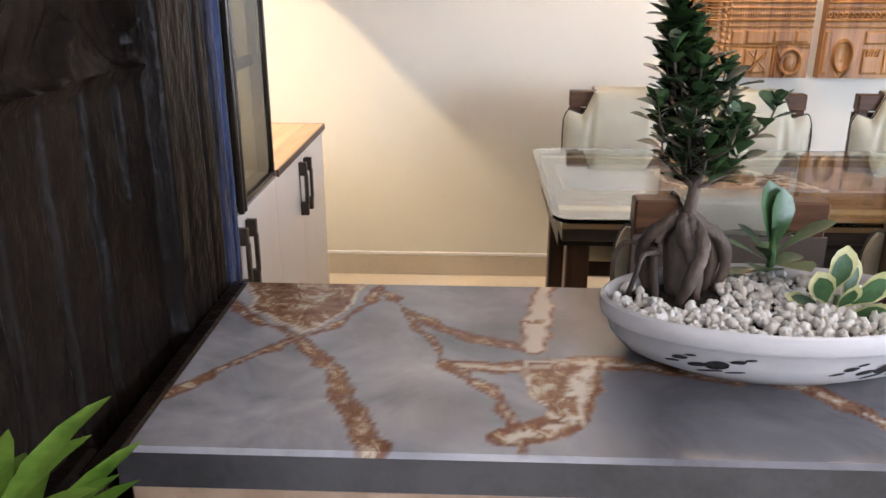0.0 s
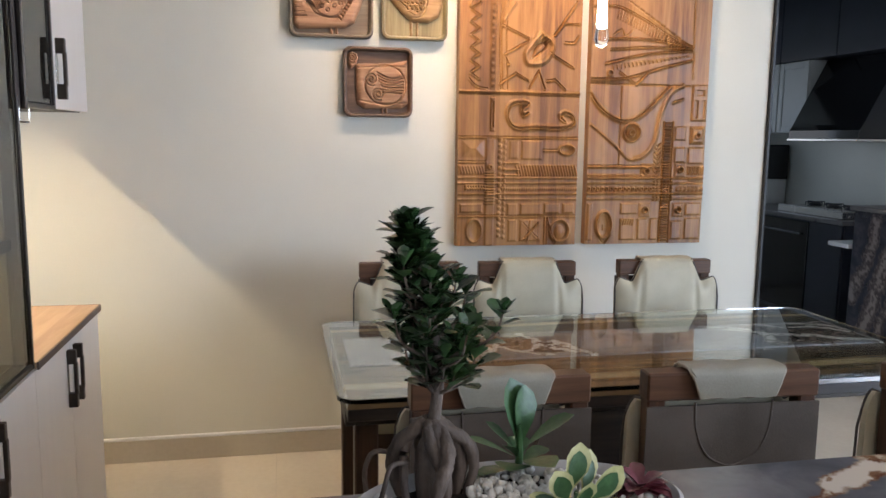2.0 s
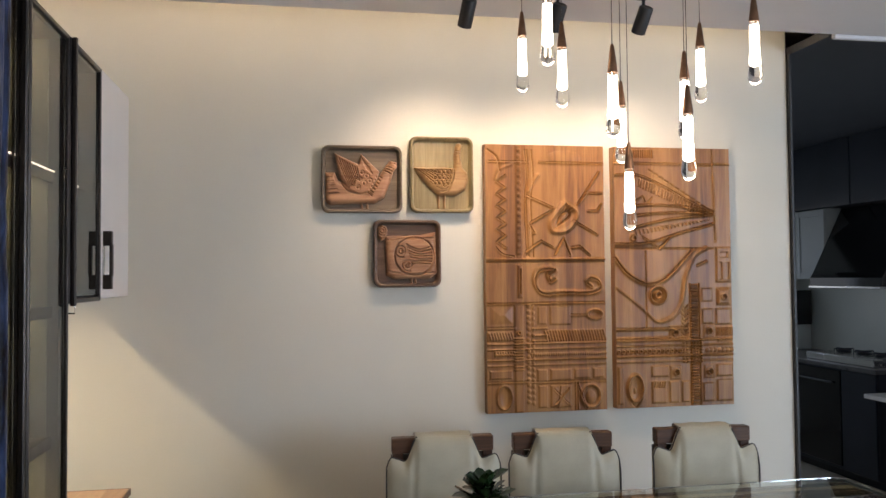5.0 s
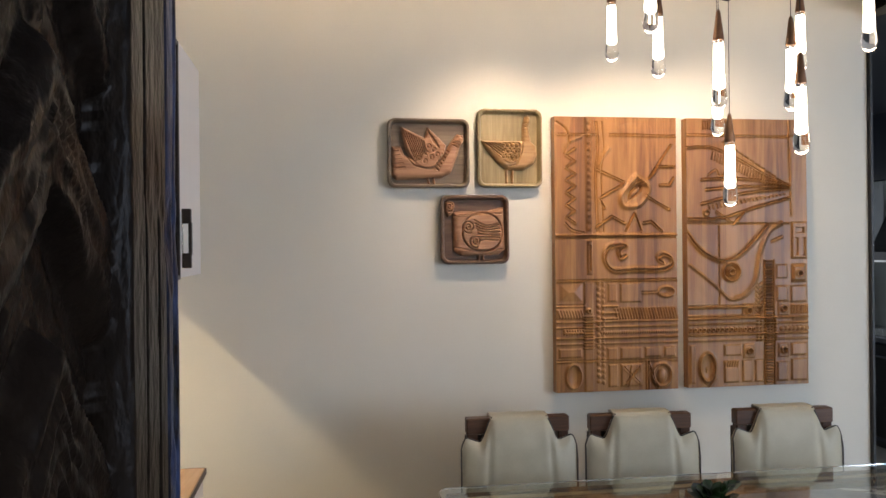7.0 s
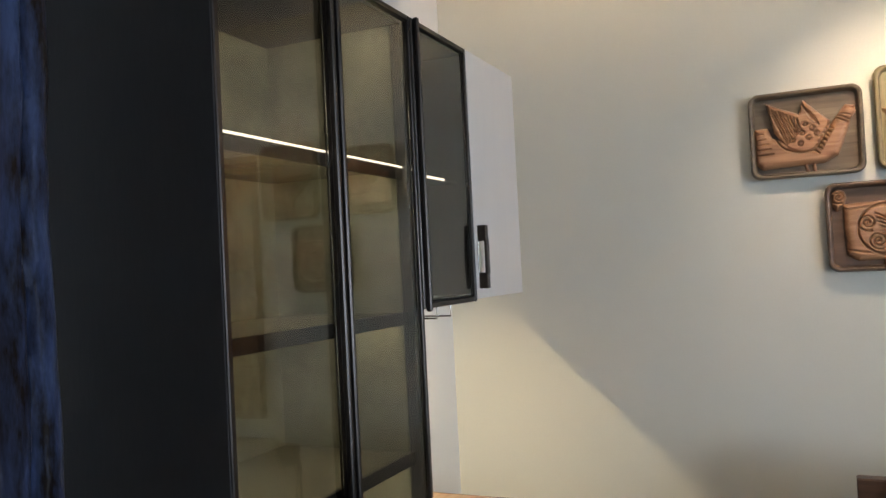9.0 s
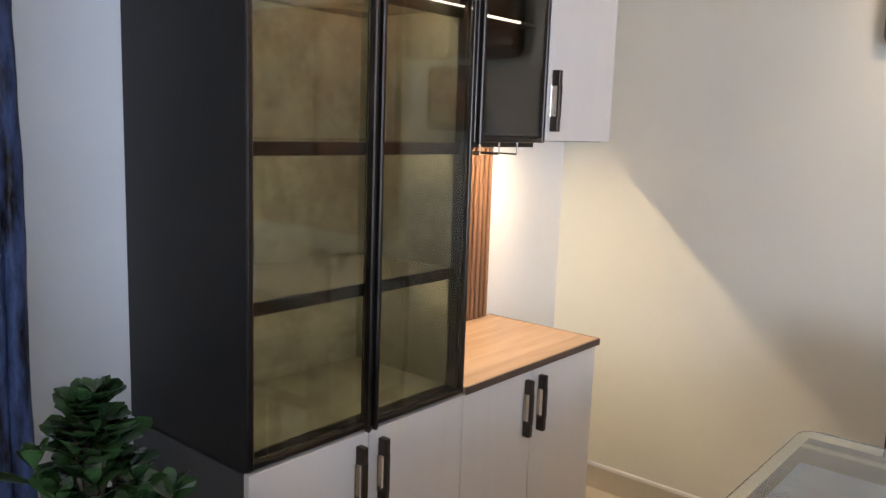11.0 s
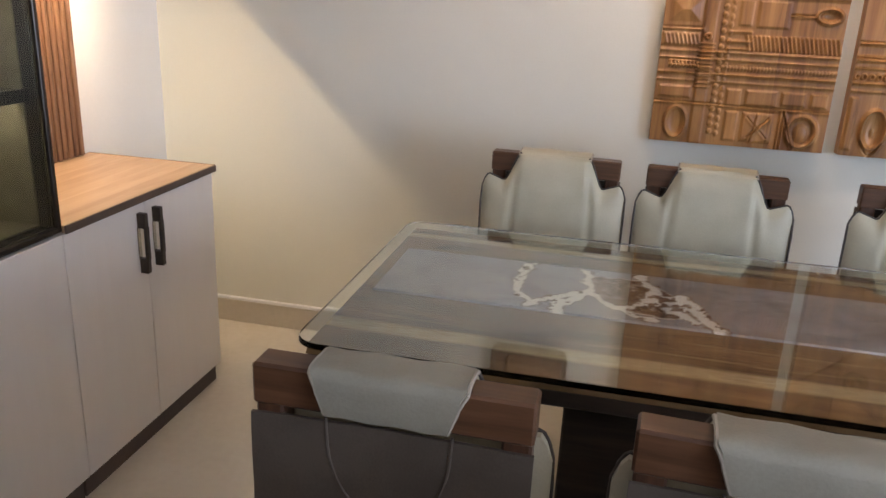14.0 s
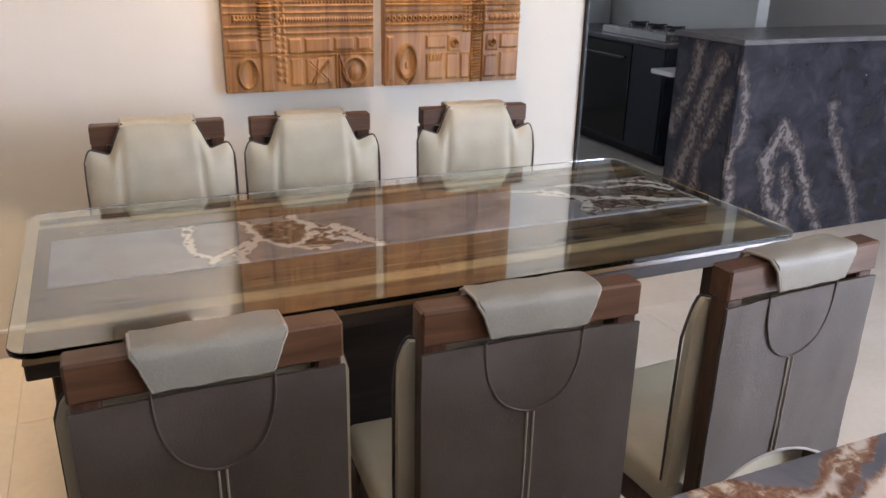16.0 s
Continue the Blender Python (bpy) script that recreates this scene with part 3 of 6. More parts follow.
upper = thing("wall_cabinet", "wall cabinet with a smoked glass door and a pale laminate door", "cabinet")
U0 = 1.495
part("side_panel", box(XW, XF - 0.020, YS[2] + 0.001, YS[2] + 0.018, U0, Z1, 0.001), BLACK, upper)
part("side_panel", box(XW, XF - 0.020, YS[4] - 0.018, YS[4], U0, Z1, 0.001), LAMINATE, upper)
part("divider", box(XW, XF - 0.020, YS[3] - 0.009, YS[3] + 0.009, U0 + 0.016, Z1 - 0.016, 0.001), BLACK, upper)
part("bottom_panel", box(XW, XF - 0.020, YS[2] + 0.018, YS[4] - 0.018, U0, U0 + 0.016, 0.001), BLACK, upper)
part("top_panel", box(XW, XF - 0.020, YS[2] + 0.018, YS[4] - 0.018, Z1 - 0.016, Z1, 0.001), BLACK, upper)
part("back_panel", box(XW, XW + 0.006, YS[2] + 0.018, YS[4] - 0.018, U0 + 0.016, Z1 - 0.016, 0), BLACK, upper)
part("shelf", box(XW + 0.006, XF - 0.045, YS[2] + 0.018, YS[3] - 0.009, 1.825, 1.833, 0.001), BLACK, upper)
part("led_strip", box(XF - 0.045, XF - 0.042, YS[2] + 0.02, YS[3] - 0.10, 1.826, 1.832, 0), STRIP, upper, "thin white light strip")
glazed_door(upper, YS[2] + 0.002, YS[3] - 0.004, U0 - 0.004, Z1, False)
wd = part("door", box(XF - 0.019, XF, YS[3] + 0.001, YS[4] - 0.001, U0 + 0.002, Z1, 0.0015), LAMINATE, upper, "pale laminate door")
handle(wd, YS[3] + 0.025, 1.525, 1.705)
part("light_channel", box(-1.302, -1.296, YS[2] + 0.03, YS[4] - 0.03, 1.466, 1.495, 0), FRAME, upper, "dark metal light channel")
part("light_channel", box(-1.350, -1.343, YS[2] + 0.03, YS[4] - 0.03, 1.4895, 1.495, 0), FRAME, upper)
rack = thing("stemware_rack", "thin steel wire glass rack under the wall cabinet", "rack")
for y in (3.47, 3.56, 3.65):
    part("wire", tube([(-1.40, y, 1.4945), (-1.40, y, 1.455), (-1.07, y, 1.455), (-1.07, y, 1.4945)], 0.0025, 6), CHROME, rack)
for x in (-1.30, -1.16):
    part("cross_wire", tube([(x, 3.455, 1.452), (x, 3.665, 1.452)], 0.0022, 6), CHROME, rack)
slats = thing("slatted_panel", "brown fluted wooden slat panel on the wall", "wall panel")
part("backing", box(XW + 0.0005, XW + 0.004, YS[2] + 0.003, 4.075, 0.817, U0 - 0.001, 0), MATT_BLACK, slats)
ys = YS[2] + 0.004
while ys < 4.06:
    part("slat", box(XW + 0.004, XW + 0.020, ys, ys + 0.018, 0.817, U0 - 0.001, 0.003), SLAT, slats)
    ys += 0.0275

# ---- dining table ----
TX0, TX1, TY0, TY1 = -0.232, 1.560, 2.970, 3.786


def veined_sheet(name, x0, x1, y0, y1, z, drop, step, veins, material, parent, label="", fills=(), bands=(), round_edge=0.003, warp=0.035, jag=0.010):
    """A slab top on a fine grid whose stone or wood pattern lies in the attribute 'vein'; its rim turns down by drop."""
    nu, nv = int((x1 - x0) / step) + 1, int((y1 - y0) / step) + 1
    X, Y = np.meshgrid(np.linspace(x0, x1, nu), np.linspace(y0, y1, nv), indexing="ij")
    wx, wy = value_noise(X, Y, 14, 3, 4) - 0.5, value_noise(X, Y, 14, 4, 4) - 0.5
    XX, YY = X + warp * wx, Y + warp * wy
    a, r, p = np.zeros_like(X), np.zeros_like(X), np.zeros_like(X)
    rough = value_noise(X, Y, 45, 5, 3)
    for pts, w, core in veins:
        d = along(XX, YY, pts) + jag * (rough - 0.5)
        a = np.maximum(a, np.clip((w - d) / 0.003, 0, 1))
        r = np.maximum(r, np.clip((0.0035 - np.abs(d - w * 0.75)) / 0.003, 0, 1) * 0.85)
        p = np.maximum(p, core * np.clip((w * (0.85 if core >= 1 else 0.5) - d) / 0.004, 0, 1) * (rough > (0.32 if core >= 1 else 0.46)))
    for poly in fills:
        d = inside(XX, YY, poly) + 0.008 * (rough - 0.5)
        a = np.maximum(a, np.clip(d / 0.003, 0, 1))
        p = np.maximum(p, np.clip((0.003 - np.abs(d - 0.005)) / 0.002, 0, 1) * 0.8)
    for yc, w, amp, seed in bands:
        d = np.abs(Y - yc - amp * (value_noise(X, Y * 0, 2.2, seed, 3) - 0.5)) - w
        a = np.maximum(a, np.clip(-d / 0.012, 0, 1))
        r = np.maximum(r, np.clip((0.004 - np.abs(d)) / 0.004, 0, 1) * 0.5)
    r *= 1 - p
    Z = np.full_like(X, z)
    Z[0], Z[-1], Z[:, 0], Z[:, -1] = z - drop, z - drop, z - drop, z - drop
    X2, Y2 = X.copy(), Y.copy()
    X2[1], X2[-2], Y2[:, 1], Y2[:, -2] = X[0] + round_edge, X[-1] - round_edge, Y[:, 0] + round_edge, Y[:, -1] - round_edge
    ob = sheet(name, np.stack([X2, Y2, Z], -1).reshape(-1, 3).tolist(), grid_faces(nu, nv).tolist(), material, parent, label)
    at = ob.data.attributes.new("vein", "FLOAT_VECTOR", "POINT")
    at.data.foreach_set("vector", np.stack([a, r, p], -1).reshape(-1).astype(np.float32))
    return ob


table = thing("dining_table", "dining table with a glass top over wood and marble", "table")
veined_sheet("wood_slab", TX0 + 0.022, TX1 - 0.020, 2.984, 3.752, 0.782, 0.012, 0.006, [], SLAB, table, "brown live-edge slab with pale sapwood bands",
             bands=((3.098, 0.030, 0.060, 11), (3.150, 0.006, 0.050, 13), (3.205, 0.004, 0.040, 14), (3.690, 0.022, 0.03, 12), (3.640, 0.005, 0.04, 15)))
veined_sheet("marble_inlay", -0.178, 1.526, 3.276, 3.567, 0.7865, 0.004, 0.0045,
             [([(0.144, 3.56), (0.130, 3.45), (0.135, 3.37), (0.165, 3.304), (0.207, 3.36), (0.272, 3.412), (0.264, 3.515), (0.239, 3.565)], 0.015, 1.0),
              ([(0.165, 3.304), (0.150, 3.28)], 0.014, 1.0), ([(0.214, 3.28), (0.235, 3.36), (0.272, 3.412), (0.329, 3.344), (0.411, 3.377), (0.412, 3.513), (0.389, 3.565)], 0.019, 1.0),
              ([(0.411, 3.40), (0.481, 3.435), (0.503, 3.359), (0.553, 3.276)], 0.023, 1.0), ([(0.329, 3.344), (0.380, 3.30), (0.42, 3.29)], 0.014, 1.0), ([(0.481, 3.435), (0.45, 3.36), (0.503, 3.31)], 0.016, 1.0),
              ([(1.05, 3.56), (1.153, 3.50), (1.20, 3.42), (1.16, 3.335)], 0.019, 1.0), ([(1.10, 3.50), (1.24, 3.41), (1.346, 3.395), (1.44, 3.33), (1.521, 3.287)], 0.022, 1.0),
              ([(1.20, 3.56), (1.33, 3.50), (1.42, 3.50), (1.50, 3.42)], 0.019, 1.0), ([(1.16, 3.30), (1.26, 3.34), (1.34, 3.30)], 0.014, 0.9), ([(1.36, 3.56), (1.46, 3.53), (1.52, 3.46)], 0.016, 1.0)],
             ONYX, table, jag=0.030, warp=0.05, fills=([(0.25, 3.52), (0.40, 3.53), (0.48, 3.43), (0.52, 3.33), (0.43, 3.30), (0.34, 3.33), (0.27, 3.40)], [(1.10, 3.55), (1.52, 3.56), (1.52, 3.30), (1.20, 3.31), (1.14, 3.42)]), label="grey marble inlay with white and brown veins")
gt = part("glass_top", prism(rounded(TX0, TX1, TY0, TY1, 0.045), 0.7875, 0.7995, 0.002), GLASS_TOP, table, "thick clear glass top with rounded corners")
gt.visible_shadow = False
part("frame", box(TX0 + 0.024, TX1 - 0.022, 2.988, 3.748, 0.736, 0.769, 0.003), DARK_UNDER, table, "dark underframe")
part("apron", box(TX0 + 0.05, TX1 - 0.05, 3.085, 3.11, 0.69, 0.735, 0.003), DARK_UNDER, table)
part("apron", box(TX0 + 0.05, TX1 - 0.05, 3.63, 3.655, 0.69, 0.735, 0.003), DARK_UNDER, table)
part("apron", box(TX0 + 0.025, TX0 + 0.05, 3.085, 3.655, 0.69, 0.735, 0.003), DARK_UNDER, table)
part("apron", box(TX1 - 0.05, TX1 - 0.025, 3.085, 3.655, 0.69, 0.735, 0.003), DARK_UNDER, table)
part("plinth_panel", box(0.26, 1.12, 3.14, 3.18, 0.018, 0.733, 0.004), DARK_UNDER, table, "dark stained base panel")
part("plinth_panel", box(0.26, 1.12, 3.56, 3.60, 0.018, 0.733, 0.004), DARK_UNDER, table, "dark stained base panel")
for x in (TX0 + 0.052, TX1 - 0.117):
    for y in (3.112, 3.566):
        part("leg", box(x, x + 0.062, y, y + 0.062, 0.018, 0.735, 0.004), WALNUT_Z, table)


# ---- dining chairs ----
def dining_chair(at, rz, label, rear, tongue):
    c = thing("dining_chair", label, "chair", at, rz, "chairs round the dining table")
    part("top_rail", box(-0.195, 0.195, -0.024, 0.024, 0.897, 0.957, 0.004), WALNUT, c, "walnut top rail")
    for s in (-1, 1):
        part("rear_leg", moved(box(-0.020, 0.020, -0.020, 0.020, 0.0, 0.900, 0.004), Matrix.Translation((s * 0.172, 0, 0))), WALNUT_Z, c)
        part("front_leg", box(s * 0.185 - 0.021, s * 0.185 + 0.021, 0.375, 0.417, 0.0, 0.405, 0.004), WALNUT_Z, c)
        part("side_rail", box(s * 0.185 - 0.013, s * 0.185 + 0.013, 0.021, 0.374, 0.345, 0.405, 0.003), WALNUT_Z, c)
    part("front_rail", box(-0.163, 0.163, 0.382, 0.408, 0.345, 0.405, 0.003), WALNUT_Z, c)
    part("rear_rail", box(-0.151, 0.151, -0.012, 0.012, 0.345, 0.395, 0.003), WALNUT_Z, c)
    seat = part("seat", box(-0.212, 0.212, 0.03, 0.435, 0.407, 0.482, 0.022, segments=4), CREAM, c, "cream leather seat cushion")
    smooth(seat)

    # front cushion of the back, with shoulders and a neck
    nu, nv = 49, 26

    def crest(x):
        x = abs(x)
        if x < 0.100: return 0.962
        if x < 0.150: return 0.962 - 0.092 * (0.5 - 0.5 * math.cos((x - 0.100) / 0.05 * math.pi))
        if x < 0.196: return 0.870 + 0.017 * (x - 0.150) / 0.046
        return 0.887 - 0.040 * ((x - 0.196) / 0.021) ** 2
    verts, n = [], nu * nv
    for side in (1, 0):
        for i in range(nu):
            for j in range(nv):
                u, v = -1 + 2 * i / (nu - 1), j / (nv - 1)
                x = u * 0.217
                z = 0.47 + (crest(x) - 0.47) * v
                puff = (1 - u ** 6) * (1 - (2 * v - 1) ** 8)
                crease = 0.008 * math.exp(-((abs(x) - 0.112 - 0.05 * (0.90 - z)) / 0.010) ** 2) * (1 if z > 0.66 else max(0, (z - 0.5) / 0.16))
                wob = 0.004 * noise.noise(Vector((x * 14, z * 14, at[0] * 3 + rz)))
                lean = -0.03 * (z - 0.47)
                y = 0.052 + lean + (0.030 * puff + wob * puff - crease) if side else 0.036 + lean
                verts.append((x, y, z))
    f = grid_faces(nu, nv)
    faces = f.tolist() + (f[:, ::-1] + n).tolist()
    rim = [i * nv for i in range(nu)] + [(nu - 1) * nv + j for j in range(1, nv)] + [i * nv + nv - 1 for i in range(nu - 2, -1, -1)] + [j for j in range(nv - 2, 0, -1)]
    faces += [(rim[k], rim[(k + 1) % len(rim)], rim[(k + 1) % len(rim)] + n, rim[k] + n) for k in range(len(rim))]
    back = sheet("backrest", verts, faces, CREAM, c, "cream leather back cushion with shaped shoulders")
    smooth(back, 60)
    edge = [(x, 0.050 - 0.03 * (crest(x) - 0.47), crest(x) + 0.001) for x in [-0.217 + 0.434 * k / 60 for k in range(61)] if abs(x) > 0.098]
    for s in (-1, 1):
        e = [p for p in edge if p[0] * s > 0]
        e = e if s > 0 else e[::-1]
        e += [(s * 0.2185, 0.048, 0.80), (s * 0.2185, 0.050, 0.62), (s * 0.216, 0.052, 0.48)]
        smooth(part("piping", tube(e, 0.0032, 6), PIPE_DARK, back, "dark piping"))

    # tongue that folds over the rail
    path = curve_of([(0.0385, 0.9535), (0.032, 0.9590), (0.010, 0.9610), (-0.020, 0.9620), (-0.032, 0.950), (-0.034, 0.930), (-0.033, 0.905)], 5)
    verts, k2 = [], len(path)
    for t in (0.0, 0.007):
        for k, (y, z) in enumerate(path):
            w = 0.105 - 0.026 * max(0, k - 18) / (k2 - 18)
            for i in range(9):
                s = -1 + i / 4
                yy, zz = (y - t * (1 if k > 14 else -1) * (0.3 if 8 < k < 15 else 1), z + (t if 6 < k < 22 else 0))
                verts.append((s * w, yy, zz + 0.0015 * math.sin(i * 1.7 + k * 0.4)))
    f = grid_faces(k2, 9)
    m = k2 * 9
    rim = [i * 9 for i in range(k2)] + [(k2 - 1) * 9 + j for j in range(1, 9)] + [i * 9 + 8 for i in range(k2 - 2, -1, -1)] + [j for j in range(7, 0, -1)]
    faces = f.tolist() + (f[:, ::-1] + m).tolist() + [(rim[k], rim[(k + 1) % len(rim)], rim[(k + 1) % len(rim)] + m, rim[k] + m) for k in range(len(rim))]
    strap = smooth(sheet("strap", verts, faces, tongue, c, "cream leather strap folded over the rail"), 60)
    for s in (-1, 1):
        part("piping", tube([(s * (0.107 - 0.026 * max(0, k - 18) / (k2 - 18)), y - (0.004 if k > 14 else -0.003), z + (0.004 if 6 < k < 24 else 0)) for k, (y, z) in enumerate(path)], 0.003, 6), PIPE, strap, "pale piping")

    # sling behind, with its seams
    nu, nv, verts = 33, 16, []
    for y in (-0.0275, -0.0215):
        for i in range(nu):
            for j in range(nv):
                x = -0.196 + 0.392 * i / (nu - 1)
                lo = 0.455 + 0.075 * (1 - (x / 0.196) ** 2) * (1 if abs(x) < 0.196 else 0)
                z = lo + (0.886 - lo) * j / (nv - 1)
                verts.append((x, y + 0.0035 * noise.noise(Vector((x * 11, z * 8, at[0] + 5))) + 0.001 * noise.noise(Vector((x * 30, z * 24, at[0]))) + 0.006 * (1 - (x / 0.196) ** 2), z))
    n = nu * nv
    f = grid_faces(nu, nv)
    rim = [i * nv for i in range(nu)] + [(nu - 1) * nv + j for j in range(1, nv)] + [i * nv + nv - 1 for i in range(nu - 2, -1, -1)] + [j for j in range(nv - 2, 0, -1)]
    faces = f[:, ::-1].tolist() + (f + n).tolist() + [(rim[k], rim[(k + 1) % len(rim)], rim[(k + 1) % len(rim)] + n, rim[k] + n) for k in range(len(rim))]
    sling = smooth(sheet("sling", verts, faces, rear, c, "taupe leather sling with a stitched seam"), 60)
    sag = lambda x: -0.0285 + 0.006 * (1 - (x / 0.196) ** 2)
    part("seam", tube([(x, sag(x), z) for x, z in curve_of([(-0.088, 0.893), (-0.082, 0.83), (-0.055, 0.775), (0, 0.75), (0.055, 0.775), (0.082, 0.83), (0.088, 0.893)], 5)], 0.0024, 6), rear, sling)
    for s in (-0.006, 0.006):
        part("seam", tube([(s, sag(s), 0.748), (s, sag(s), 0.64), (s, sag(s), 0.534)], 0.002, 6), PIPE, sling, "pale stitched seam")
    part("hem", tube([(x, sag(x) + 0.002, 0.455 + 0.075 * (1 - (x / 0.196) ** 2)) for x in [-0.194 + 0.388 * k / 24 for k in range(25)]], 0.0035, 6), PIPE, sling, "pale piped hem")
    return c


near_label = "walnut dining chair with a cream strap and taupe leather sling"
far_label = "walnut dining chair with a cream leather back, near the wall"
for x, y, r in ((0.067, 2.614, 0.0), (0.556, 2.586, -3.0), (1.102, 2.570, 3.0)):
    dining_chair((x, y, 0.018), r, near_label, TAUPE, CREAM_SHADED).scale = (0.945 if x < 0.3 else 0.97, 1.0, 0.980)
for x, y, r in ((0.124, 4.146, 178.0), (0.590, 4.110, 176.0), (1.168, 4.094, 176.5)):
    dining_chair((x, y, 0.018), r, far_label, TAUPE, CREAM).scale = (1.0, 1.0, 0.968)


# ---- wall art ----
class Relief:
    """A carved board: heights over a fine grid, u to the right and v down, both from 0 to 1."""

    def __init__(self, w, h, step):
        self.w, self.h, self.gain = w, h, 1.2
        self.nu, self.nv = int(w / step) + 1, int(h / step) + 1
        self.X, self.Y = np.meshgrid(np.linspace(0, w, self.nu), np.linspace(0, h, self.nv), indexing="ij")
        self.H = np.zeros_like(self.X)

    def near(self, pts, pad):
        xs, ys = [p[0] for p in pts], [p[1] for p in pts]
        i0, i1 = max(int((min(xs) - pad) / self.w * (self.nu - 1)), 0), min(int((max(xs) + pad) / self.w * (self.nu - 1)) + 2, self.nu)
        j0, j1 = max(int((min(ys) - pad) / self.h * (self.nv - 1)), 0), min(int((max(ys) + pad) / self.h * (self.nv - 1)) + 2, self.nv)
        return slice(i0, i1), slice(j0, j1)

    def line(self, pts, depth, width=0.004, bend=False):
        depth *= self.gain
        p = [(u * self.w, v * self.h) for u, v in pts]
        if bend: p = curve_of(p, 8)
        s = self.near(p, width * 3)
        if self.X[s].size: self.H[s] += depth * np.exp(-(along(self.X[s], self.Y[s], p) / width) ** 2)

    def step(self, pts, depth, width=0.012, bend=False):
        """A sharp cut on one side that fades away: a chip-carved contour."""
        self.line(pts, -depth, 0.003, bend)
        self.line([(u + 0.006, v + 0.003) for u, v in pts], depth * 0.7, width * 0.5, bend)

    def block(self, u0, v0, u1, v1, height, bevel=0.006):
        x0, x1, y0, y1 = u0 * self.w, u1 * self.w, v0 * self.h, v1 * self.h
        s = self.near([(x0, y0), (x1, y1)], 0.002)
        X, Y = self.X[s], self.Y[s]
        d = np.minimum(np.minimum(X - x0, x1 - X), np.minimum(Y - y0, y1 - Y))
        self.H[s] += height * np.clip(d / bevel, 0, 1)

    def dome(self, u, v, rx, ry, height):
        cx, cy = u * self.w, v * self.h
        s = self.near([(cx - rx, cy - ry), (cx + rx, cy + ry)], 0.002)
        q = 1 - ((self.X[s] - cx) / rx) ** 2 - ((self.Y[s] - cy) / ry) ** 2
        self.H[s] += height * np.sqrt(np.clip(q, 0, 1))

    def ring(self, u, v, r, height, width=0.004, ry=None):
        ry = ry or r
        self.line([(u + r / self.w * math.cos(k * math.pi / 12), v + ry / self.h * math.sin(k * math.pi / 12)) for k in range(25)], height, width)

    def rope(self, u0, v0, u1, v1, n, height, r):
        for k in range(n):
            t = (k + 0.5) / n
            self.dome(u0 + (u1 - u0) * t, v0 + (v1 - v0) * t, *r, height)


def board_common(b):
    b.H += 0.0025 * (value_noise(b.X, b.Y, 9, 7, 3) - 0.5)
    for v, d in ((0.745, 0.006), (0.765, 0.005), (0.805, 0.007), (0.825, 0.004)):
        b.line([(0.0, v), (1.0, v)], d, 0.004)


def carved_panel(name, x0, x1, label, carve):
    w, h = x1 - x0, 1.197
    b = Relief(w, h, 0.0026)
    board_common(b)
    carve(b)
    b.H = np.clip(b.H * 1.1, -0.0125, 0.020)
    Y = -b.H.copy()
    Y[0], Y[-1], Y[:, 0], Y[:, -1] = 0.047, 0.047, 0.047, 0.047
    X, Z = b.X.copy(), h - b.Y
    X[1], X[-2], Z[:, 1], Z[:, -2] = 0.0008, w - 0.0008, h - 0.0008, 0.0008
    p = thing(name, label, "wall art", (x0, 4.5515, 0.946), group="carved panels")
    s = sheet("carving", np.stack([X, Y, Z], -1).reshape(-1, 3).tolist(), grid_faces(b.nu, b.nv)[:, ::-1].tolist(), TEAK, p)
    smooth(s, 50)
    part("backing", box(0.004, w - 0.004, 0.014, 0.047, 0.004, h - 0.004, 0), WALNUT_Z, p)


